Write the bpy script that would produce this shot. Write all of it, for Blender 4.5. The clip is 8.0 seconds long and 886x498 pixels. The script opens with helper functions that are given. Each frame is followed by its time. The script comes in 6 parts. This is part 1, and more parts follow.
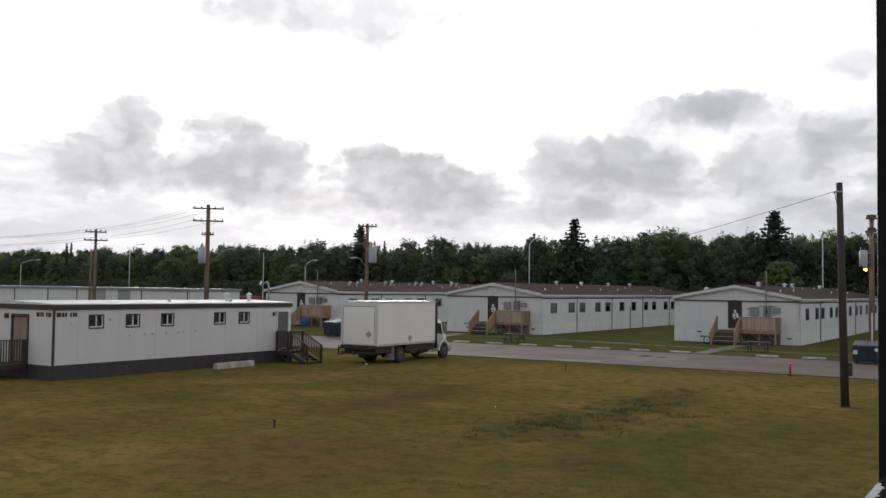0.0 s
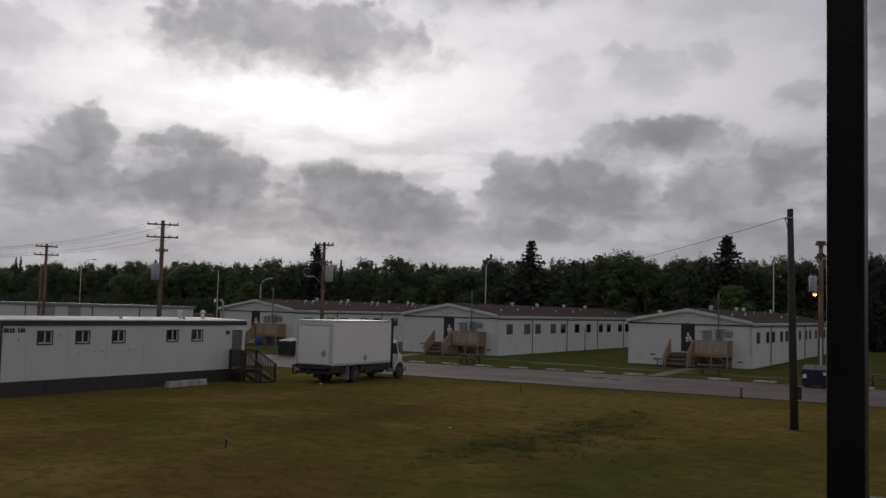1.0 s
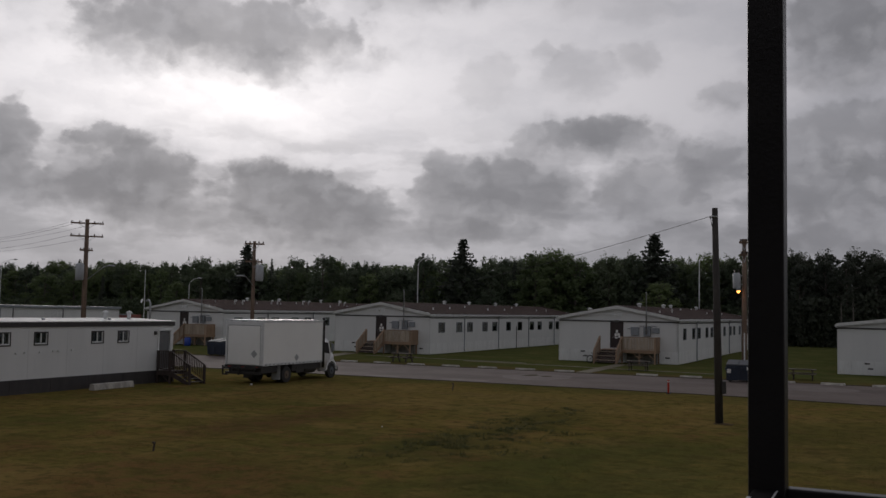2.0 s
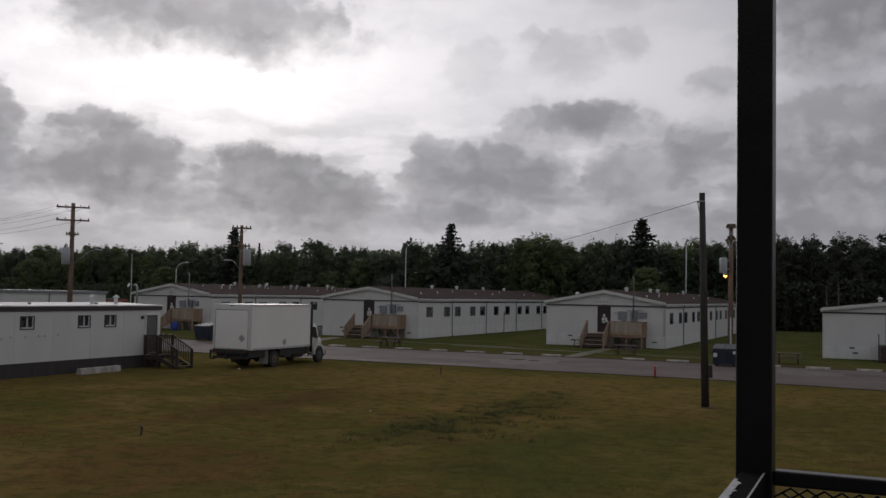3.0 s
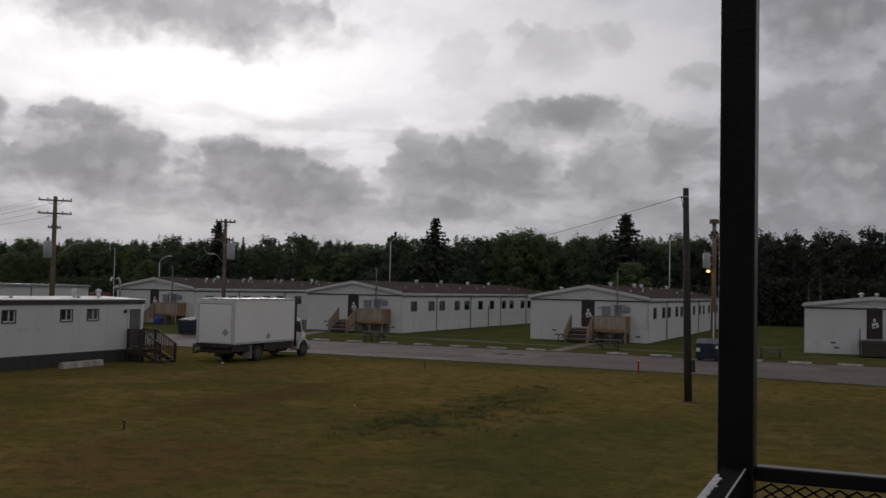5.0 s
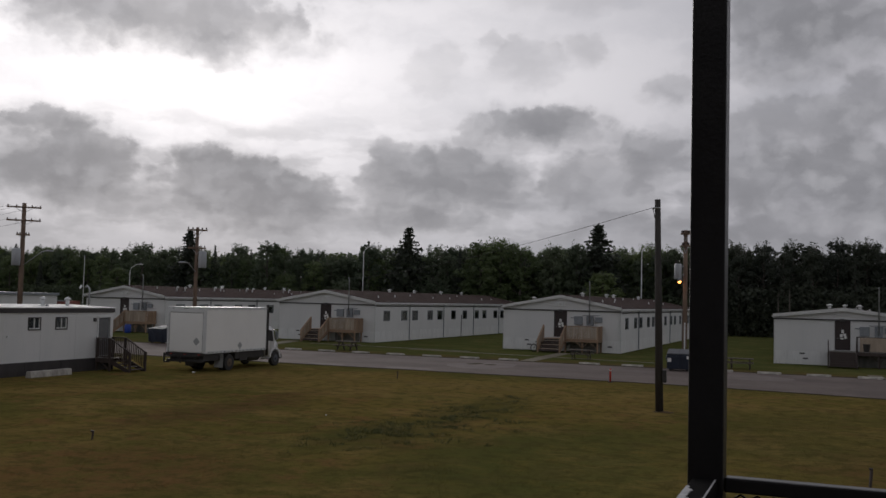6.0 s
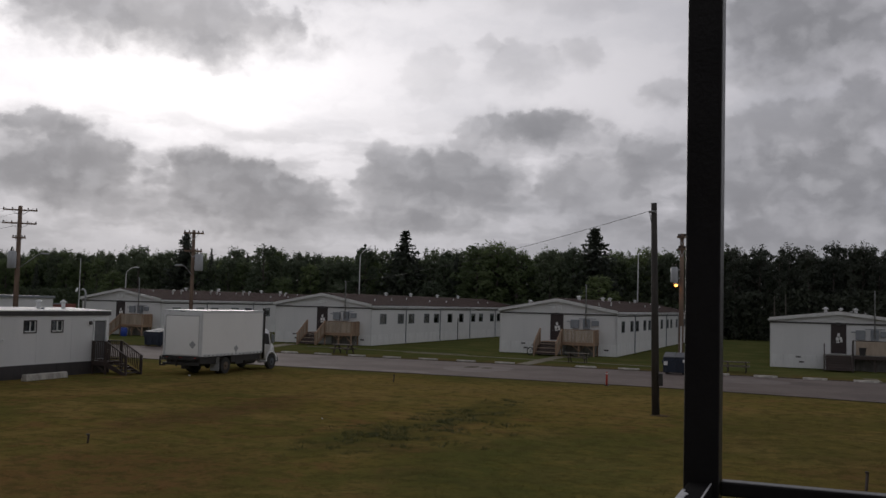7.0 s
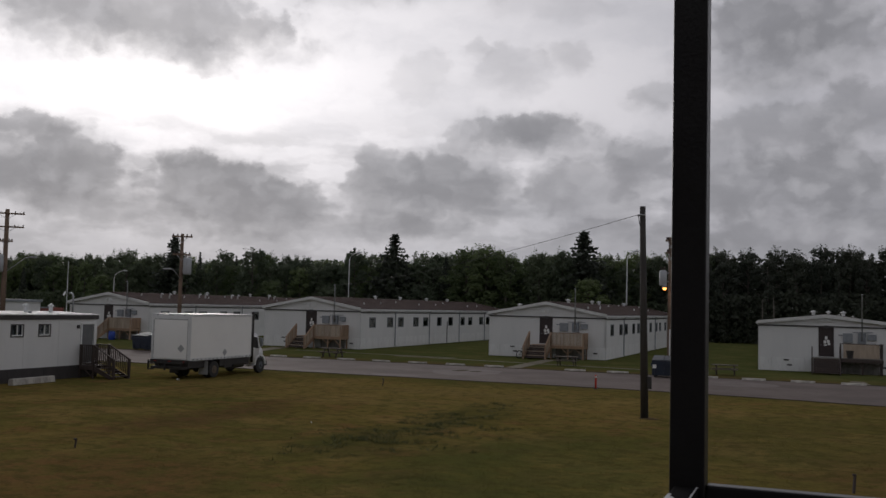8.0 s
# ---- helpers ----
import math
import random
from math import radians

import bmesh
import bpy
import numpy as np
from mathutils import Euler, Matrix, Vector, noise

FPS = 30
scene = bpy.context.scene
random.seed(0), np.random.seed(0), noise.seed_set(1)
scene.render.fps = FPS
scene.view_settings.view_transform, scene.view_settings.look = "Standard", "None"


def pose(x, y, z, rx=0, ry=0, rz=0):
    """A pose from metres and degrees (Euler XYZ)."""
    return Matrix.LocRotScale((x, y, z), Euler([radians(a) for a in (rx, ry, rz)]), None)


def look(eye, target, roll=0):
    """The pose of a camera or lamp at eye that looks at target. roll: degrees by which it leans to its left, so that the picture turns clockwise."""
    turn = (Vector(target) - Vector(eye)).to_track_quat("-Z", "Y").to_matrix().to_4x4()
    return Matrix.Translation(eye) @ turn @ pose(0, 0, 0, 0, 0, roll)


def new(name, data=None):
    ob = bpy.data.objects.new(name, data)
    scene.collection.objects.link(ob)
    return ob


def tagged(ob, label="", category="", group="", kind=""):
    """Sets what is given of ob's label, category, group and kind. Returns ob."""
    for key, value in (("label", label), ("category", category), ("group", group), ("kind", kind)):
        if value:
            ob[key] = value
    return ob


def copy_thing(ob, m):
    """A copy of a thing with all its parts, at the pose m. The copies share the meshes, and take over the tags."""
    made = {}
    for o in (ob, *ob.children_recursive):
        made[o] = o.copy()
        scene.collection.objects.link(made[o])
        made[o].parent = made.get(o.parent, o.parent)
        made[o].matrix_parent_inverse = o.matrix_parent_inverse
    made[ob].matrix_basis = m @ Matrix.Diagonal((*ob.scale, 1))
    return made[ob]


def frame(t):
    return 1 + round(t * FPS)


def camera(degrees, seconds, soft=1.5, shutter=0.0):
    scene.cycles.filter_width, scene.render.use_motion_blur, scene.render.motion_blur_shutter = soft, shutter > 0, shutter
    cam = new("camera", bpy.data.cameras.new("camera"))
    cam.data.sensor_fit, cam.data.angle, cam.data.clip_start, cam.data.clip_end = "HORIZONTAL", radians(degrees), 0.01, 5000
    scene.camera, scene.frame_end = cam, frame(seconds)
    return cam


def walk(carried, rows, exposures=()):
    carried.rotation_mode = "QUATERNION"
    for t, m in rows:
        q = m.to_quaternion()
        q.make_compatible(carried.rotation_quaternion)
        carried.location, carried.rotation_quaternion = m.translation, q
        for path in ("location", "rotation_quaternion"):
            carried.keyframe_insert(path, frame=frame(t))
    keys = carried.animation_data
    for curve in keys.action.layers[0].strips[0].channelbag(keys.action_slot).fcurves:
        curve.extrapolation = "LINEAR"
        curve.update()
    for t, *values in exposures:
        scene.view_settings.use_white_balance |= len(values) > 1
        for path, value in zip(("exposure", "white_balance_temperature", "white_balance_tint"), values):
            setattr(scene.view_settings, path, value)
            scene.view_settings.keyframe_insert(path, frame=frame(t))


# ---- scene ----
cam = camera(49.96, 8.0, soft=1.5)
PATH = [
    (0, pose(-0.0020, 0.0009, 4.3974, 92.40, -0.77, 0.00)),
    (0.5, pose(-0.0020, 0.0009, 4.3974, 92.03, -0.33, -0.31)),
    (1, pose(-0.0020, 0.0009, 4.3974, 93.66, -1.46, -2.63)),
    (1.5, pose(0.0035, -0.0016, 4.3974, 94.13, -1.32, -4.61)),
    (1.7, pose(0.0030, -0.0014, 4.3971, 94.00, -1.13, -5.73)),
    (2.8, pose(-0.0022, 0.0010, 4.3951, 92.86, -1.05, -7.33)),
    (3, pose(-0.0026, 0.0012, 4.3947, 92.75, -1.08, -7.44)),
    (3.5, pose(-0.0047, 0.0022, 4.3961, 92.51, -2.11, -8.54)),
    (4, pose(-0.0032, 0.0015, 4.3897, 92.13, -1.43, -7.68)),
    (4.5, pose(-0.0016, 0.0008, 4.3979, 92.47, -1.28, -7.88)),
    (4.7, pose(-0.0015, 0.0008, 4.3983, 92.40, -1.22, -8.04)),
    (5.8, pose(-0.0008, 0.0004, 4.4019, 92.87, -1.37, -9.71)),
    (6, pose(-0.0007, 0.0003, 4.4024, 93.04, -1.43, -10.00)),
    (6.5, pose(-0.0004, 0.0002, 4.4052, 93.14, -1.50, -10.05)),
    (7, pose(0.0005, -0.0002, 4.4033, 93.24, -1.47, -10.21)),
    (7.5, pose(0.0036, -0.0017, 4.4044, 93.33, -1.55, -10.41)),
    (8, pose(0.0067, -0.0031, 4.4064, 93.46, -1.42, -10.85)),
]
EXPOSURES = [(t, stops, 6480, tint) for t, stops, tint in ((0.0, 1.12, 10.5), (0.5, 0.52, 12), (1.0, 0.02, 13), (1.5, -0.18, 13.5), (3.0, 0.13, 13), (3.5, 0.08, 13), (4.5, 0.11, 13), (8.0, 0.18, 13))]
walk(cam, PATH, EXPOSURES)

# ---- the site grid: s runs along the road, d away from it; both in metres ----
TURN = -32.0
CS, SN = math.cos(radians(32)), math.sin(radians(32))


def site(s, d, z=0.0, turn=0.0):
    return pose(CS * s + SN * d, -SN * s + CS * d, z, 0, 0, TURN + turn)


# ---- sky and sun ----
def link(nt, a, b):
    nt.links.new(a, b)


def node(nt, kind, **settings):
    n = nt.nodes.new(kind)
    for k, v in settings.items():
        if k == "op":
            n.operation = v
        elif k == "blend":
            n.blend_type = v
        elif k == "data":
            n.data_type = v
        elif k == "interp":
            n.interpolation_type = v
    return n


def calc(nt, op, a, b=None, clamp=False):
    n = node(nt, "ShaderNodeMath", op=op)
    n.use_clamp = clamp
    for i, v in enumerate((a, b)):
        if v is None:
            continue
        if isinstance(v, (int, float)):
            n.inputs[i].default_value = v
        else:
            link(nt, v, n.inputs[i])
    return n.outputs[0]


def vcalc(nt, op, a, b=None):
    n = node(nt, "ShaderNodeVectorMath", op=op)
    for i, v in enumerate((a, b)):
        if v is None:
            continue
        if isinstance(v, tuple):
            n.inputs[i].default_value = v
        else:
            link(nt, v, n.inputs[i])
    return n.outputs["Value"] if op == "LENGTH" else n.outputs["Vector"]


def noise_of(nt, vec, scale, detail=4.0, rough=0.55, colour=False, distort=0.0):
    n = node(nt, "ShaderNodeTexNoise")
    n.inputs["Scale"].default_value, n.inputs["Detail"].default_value = scale, detail
    n.inputs["Roughness"].default_value, n.inputs["Distortion"].default_value = rough, distort
    link(nt, vec, n.inputs["Vector"])
    return n.outputs["Color" if colour else "Fac"]


def span(nt, v, a, b, lo=0.0, hi=1.0, smooth=True):
    n = node(nt, "ShaderNodeMapRange")
    n.interpolation_type = "SMOOTHSTEP" if smooth else "LINEAR"
    link(nt, v, n.inputs["Value"])
    for key, val in (("From Min", a), ("From Max", b), ("To Min", lo), ("To Max", hi)):
        n.inputs[key].default_value = val
    return n.outputs["Result"]


def blend(nt, fac, a, b, mode="MIX"):
    n = node(nt, "ShaderNodeMix", data="RGBA", blend=mode)
    for sock, v in ((n.inputs[0], fac), (n.inputs[6], a), (n.inputs[7], b)):
        if isinstance(v, (int, float)):
            sock.default_value = v
        elif isinstance(v, tuple):
            sock.default_value = (*v, 1.0)[:4]
        else:
            link(nt, v, sock)
    return n.outputs[2]


SUN_AZ, SUN_EL = -7.6, 13.0
# heaps of grey cumulus in a bright overcast: bearing, height, half width, half height (degrees), weight
HEAPS_WEST = [(-12.8, 9.4, 1.8, 1.0, 0.90), (-11.2, 6.8, 3.2, 2.5, 1.00), (-14.4, 6.9, 2.6, 2.0, 0.70), (-3.2, 6.1, 3.8, 2.5, 1.00), (-4.0, 7.8, 1.4, 1.1, 0.80),
              (0.9, 5.8, 3.2, 1.6, 0.85), (-1.0, 7.0, 1.6, 1.2, 0.80), (-18.8, 9.1, 2.4, 1.9, 0.95), (-19.2, 6.8, 3.4, 1.8, 0.80), (-23.1, 6.0, 3.2, 2.0, 0.45),
              (-24.2, 11.7, 2.4, 1.1, 0.35), (-30.0, 9.0, 4.0, 3.0, 0.80)]
HEAPS_EAST = [(7.0, 6.6, 2.7, 2.3, 0.80), (6.6, 8.4, 1.2, 1.2, 0.75), (10.4, 7.2, 3.2, 2.1, 0.85), (13.3, 6.7, 2.0, 1.6, 0.60), (15.6, 10.5, 3.6, 1.1, 1.00),
              (12.0, 9.9, 1.7, 1.0, 0.50), (19.2, 6.8, 3.3, 2.2, 0.65), (22.1, 8.4, 2.1, 1.6, 0.70), (17.0, 7.3, 1.5, 1.4, 0.50), (33.3, 7.4, 3.2, 2.1, 0.85),
              (30.0, 10.2, 4.8, 1.8, 0.70), (28.5, 6.8, 3.4, 2.2, 0.75), (34.7, 11.1, 2.9, 1.9, 0.70), (31.0, 4.2, 6.5, 1.8, 0.70), (22.0, 4.2, 5.5, 1.2, 0.50), (3.6, 4.6, 8.9, 0.9, 0.50)]
HEAPS_HIGH = [(-6.7, 15.9, 7.5, 2.1, 0.85), (-3.9, 14.3, 1.6, 0.9, 0.45), (-12.2, 15.5, 3.4, 1.7, 0.55), (17.0, 17.7, 4.4, 0.7, 0.22), (31.2, 15.6, 4.8, 2.8, 1.00),
              (9.3, 13.7, 2.0, 1.4, 0.24), (14.7, 14.2, 2.1, 1.4, 0.34), (18.5, 14.8, 1.4, 1.0, 0.38), (12.6, 15.4, 1.0, 0.7, 0.30), (23.5, 12.5, 1.4, 0.9, 0.50),
              (-23.2, 14.4, 3.1, 1.7, 0.40), (4.0, 19.5, 5.0, 1.5, 0.60), (-20.0, 20.0, 6.0, 2.5, 0.80), (12.0, 22.0, 7.0, 2.5, 0.80)]


def billow(nt, vec, scale):
    """Rounded lumps, 1 at their middles and falling off towards the seams."""
    n = node(nt, "ShaderNodeTexVoronoi")
    n.feature = "SMOOTH_F1"
    n.inputs["Scale"].default_value, n.inputs["Smoothness"].default_value = scale, 0.35
    link(nt, vec, n.inputs["Vector"])
    return calc(nt, "SUBTRACT", 1.0, n.outputs["Distance"])


def sky():
    world = bpy.data.worlds.new("overcast")
    scene.world = world
    world.use_nodes = True
    nt = world.node_tree
    nt.nodes.clear()
    way = node(nt, "ShaderNodeTexCoord").outputs["Generated"]
    sep = node(nt, "ShaderNodeSeparateXYZ")
    link(nt, way, sep.inputs[0])
    deg = 180 / math.pi
    az = calc(nt, "MULTIPLY", calc(nt, "ARCTAN2", sep.outputs[0], sep.outputs[1]), deg)
    el = calc(nt, "MULTIPLY", calc(nt, "ARCSINE", sep.outputs[2]), deg)
    flat = node(nt, "ShaderNodeCombineXYZ")
    link(nt, az, flat.inputs[0]), link(nt, calc(nt, "MULTIPLY", el, 1.25), flat.inputs[1])
    p = flat.outputs[0]
    # billowing edges: slow drift, then rounded lumps at two sizes and a fine fray
    w1 = vcalc(nt, "MULTIPLY", vcalc(nt, "SUBTRACT", noise_of(nt, p, 0.28, 2, 0.5, True), (0.5, 0.5, 0.5)), (2.2, 1.6, 0))
    w2 = vcalc(nt, "MULTIPLY", vcalc(nt, "SUBTRACT", noise_of(nt, p, 0.9, 5, 0.56, True), (0.5, 0.5, 0.5)), (1.5, 1.3, 0))
    q = vcalc(nt, "ADD", vcalc(nt, "ADD", p, w1), w2)
    lumps = calc(nt, "ADD", calc(nt, "MULTIPLY", billow(nt, q, 0.5), 0.42), calc(nt, "MULTIPLY", billow(nt, q, 1.25), 0.24))
    lumps = calc(nt, "ADD", lumps, calc(nt, "MULTIPLY", noise_of(nt, p, 2.2, 4, 0.6), 0.16))
    swellings = calc(nt, "SUBTRACT", lumps, 0.46)
    dense = None
    for a, e, ra, re, weight in HEAPS_WEST + HEAPS_EAST + HEAPS_HIGH:
        off = vcalc(nt, "MULTIPLY", vcalc(nt, "SUBTRACT", q, (a, e * 1.25, 0)), (0.84 / ra, 0.68 / re, 0))
        part_ = node(nt, "ShaderNodeSeparateXYZ")
        link(nt, off, part_.inputs[0])
        dx, dy = part_.outputs[0], part_.outputs[1]
        r = calc(nt, "SQRT", calc(nt, "ADD", calc(nt, "MULTIPLY", dx, dx), calc(nt, "MULTIPLY", dy, dy)))
        r = calc(nt, "SUBTRACT", r, swellings)
        # crisp above, melting away below
        crisp = span(nt, r, 1.08, 0.74, 0.0, weight * 0.58)
        soft = span(nt, r, 1.5, 0.2, 0.0, weight)
        up = span(nt, dy, -0.45, 0.35)
        m = calc(nt, "ADD", calc(nt, "MULTIPLY", up, calc(nt, "ADD", crisp, calc(nt, "MULTIPLY", soft, 0.38))), calc(nt, "MULTIPLY", calc(nt, "SUBTRACT", 1.0, up), soft))
        dense = m if dense is None else calc(nt, "ADD", dense, calc(nt, "MULTIPLY", m, calc(nt, "SUBTRACT", 1.0, dense)))
    # thin uneven cloud between the heaps, greyer away from the sun
    veil = span(nt, noise_of(nt, vcalc(nt, "ADD", vcalc(nt, "MULTIPLY", p, (0.55, 1.0, 1)), w2), 0.22, 5, 0.54), 0.36, 0.70)
    glow = vcalc(nt, "LENGTH", vcalc(nt, "MULTIPLY", vcalc(nt, "SUBTRACT", p, (SUN_AZ, SUN_EL * 1.25, 0)), (1 / 36.0, 1 / 17.0, 0)))
    near = span(nt, glow, 1.25, 0.05)
    core = span(nt, glow, 0.42, 0.0)
    base = blend(nt, near, (0.42, 0.42, 0.445), (0.91, 0.895, 0.90))
    base = blend(nt, core, base, (1.25, 1.22, 1.20))
    base = blend(nt, calc(nt, "MULTIPLY", veil, 0.5), base, blend(nt, near, (0.30, 0.31, 0.34), (0.62, 0.62, 0.64)))
    # flat grey layers low between the heaps
    layer = span(nt, noise_of(nt, vcalc(nt, "ADD", vcalc(nt, "MULTIPLY", p, (0.45, 1.3, 1)), vcalc(nt, "MULTIPLY", w2, (0.5, 0.8, 0))), 0.3, 4, 0.5), 0.40, 0.60)
    layer = calc(nt, "MULTIPLY", layer, calc(nt, "MULTIPLY", span(nt, el, 12.5, 7.0), 0.72))
    base = blend(nt, layer, base, blend(nt, near, (0.25, 0.255, 0.272), (0.39, 0.39, 0.402)))
    # heaps: dark bodies, lighter billows inside
    body = calc(nt, "ADD", calc(nt, "MULTIPLY", noise_of(nt, q, 0.42, 4, 0.5), 0.6), calc(nt, "MULTIPLY", billow(nt, q, 0.7), 0.28))
    dark = blend(nt, span(nt, body, 0.36, 0.64), (0.185, 0.188, 0.20), (0.30, 0.303, 0.318))
    dark = blend(nt, calc(nt, "MULTIPLY", near, 0.2), dark, (0.40, 0.405, 0.42))
    cloud = blend(nt, calc(nt, "MULTIPLY", dense, 0.95), base, dark)
    # darker cloud added out of view, overhead and behind, to dim the ground
    unseen_dim = calc(nt, "MAXIMUM", span(nt, el, 17.0, 34.0), span(nt, calc(nt, "ABSOLUTE", az), 45.0, 80.0))
    cloud = blend(nt, calc(nt, "MULTIPLY", unseen_dim, 0.85), cloud, blend(nt, veil, (0.27, 0.275, 0.29), (0.19, 0.195, 0.21)))
    # haze low over the woods
    low = span(nt, el, 6.0, 0.0)
    cloud = blend(nt, calc(nt, "MULTIPLY", low, 0.6), cloud, blend(nt, near, (0.27, 0.277, 0.295), (0.42, 0.422, 0.435)))
    blue = node(nt, "ShaderNodeTexSky")
    blue.sky_type, blue.sun_disc = "NISHITA", False
    blue.sun_elevation, blue.sun_rotation = radians(SUN_EL), radians(SUN_AZ)
    bg1, bg2 = node(nt, "ShaderNodeBackground"), node(nt, "ShaderNodeBackground")
    link(nt, blue.outputs[0], bg1.inputs[0]), link(nt, cloud, bg2.inputs[0])
    bg1.inputs[1].default_value, bg2.inputs[1].default_value = 0.05, 1.0
    mix = node(nt, "ShaderNodeMixShader")
    mix.inputs[0].default_value = 0.99
    link(nt, bg1.outputs[0], mix.inputs[1]), link(nt, bg2.outputs[0], mix.inputs[2])
    link(nt, mix.outputs[0], node(nt, "ShaderNodeOutputWorld").inputs[0])


sky()
sun = new("sun", bpy.data.lights.new("sun", "SUN"))
sun.data.energy, sun.data.angle, sun.data.color = 0.5, radians(25), (1.0, 0.95, 0.88)
sun.matrix_world = look((-60 * math.sin(radians(7.6)), 60 * math.cos(radians(7.6)), 16), (0, 0, 2))


# ---- materials ----
def surface(name, colour, rough=0.6, metal=0.0, alt=None, grain=6.0, wear=0.0, wear_colour=(0.1, 0.09, 0.08), bump=0.0, bump_scale=40.0,
            streak=False, vary=0.0, coat=0.0, spec=0.5):
    """A painted or natural surface: two tones mixed by coarse noise, wear by fine noise, fine relief, and some change from piece to piece."""
    mat = bpy.data.materials.new(name)
    mat.use_nodes = True
    nt = mat.node_tree
    b = nt.nodes["Principled BSDF"]
    pos = node(nt, "ShaderNodeTexCoord").outputs["Object"]
    if streak:
        pos = vcalc(nt, "MULTIPLY", pos, (1.0, 1.0, 0.18))
    alt = alt or tuple(c * 0.8 for c in colour)
    col = blend(nt, span(nt, noise_of(nt, pos, grain, 5, 0.6), 0.35, 0.68), colour, alt)
    if wear:
        col = blend(nt, calc(nt, "MULTIPLY", span(nt, noise_of(nt, pos, grain * 5.3, 6, 0.68), 0.52, 0.7), wear), col, wear_colour)
    if vary:
        info = node(nt, "ShaderNodeObjectInfo").outputs["Random"]
        col = blend(nt, 1.0, col, blend(nt, info, (1 - vary,) * 3, (1 + vary,) * 3), "MULTIPLY")
    link(nt, col, b.inputs["Base Color"])
    b.inputs["Roughness"].default_value, b.inputs["Metallic"].default_value = rough, metal
    b.inputs["Coat Weight"].default_value = coat
    b.inputs["Specular IOR Level"].default_value = spec
    if bump:
        n = node(nt, "ShaderNodeBump")
        n.inputs["Strength"].default_value, n.inputs["Distance"].default_value = bump, 0.02
        link(nt, noise_of(nt, pos, bump_scale, 4, 0.6), n.inputs["Height"])
        link(nt, n.outputs[0], b.inputs["Normal"])
    return mat


def leafy(name, colour, alt, through_light=0.25):
    mat = bpy.data.materials.new(name)
    mat.use_nodes = True
    nt = mat.node_tree
    b = nt.nodes["Principled BSDF"]
    isl = node(nt, "ShaderNodeNewGeometry").outputs["Random Per Island"]
    info = node(nt, "ShaderNodeObjectInfo").outputs["Random"]
    col = blend(nt, isl, colour, alt)
    col = blend(nt, 1.0, col, blend(nt, info, (0.72, 0.76, 0.76), (1.22, 1.2, 1.12)), "MULTIPLY")
    link(nt, col, b.inputs["Base Color"])
    b.inputs["Roughness"].default_value = 0.6
    b.inputs["Specular IOR Level"].default_value = 0.42
    tr = node(nt, "ShaderNodeBsdfTranslucent")
    link(nt, col, tr.inputs[0])
    mix = node(nt, "ShaderNodeMixShader")
    mix.inputs[0].default_value = through_light
    link(nt, b.outputs[0], mix.inputs[1]), link(nt, tr.outputs[0], mix.inputs[2])
    link(nt, mix.outputs[0], nt.nodes["Material Output"].inputs[0])
    return mat


def glass(name):
    mat = bpy.data.materials.new(name)
    mat.use_nodes = True
    b = mat.node_tree.nodes["Principled BSDF"]
    b.inputs["Base Color"].default_value = (0.75, 0.8, 0.8, 1)
    b.inputs["Transmission Weight"].default_value, b.inputs["Roughness"].default_value, b.inputs["IOR"].default_value = 1.0, 0.03, 1.45
    return mat


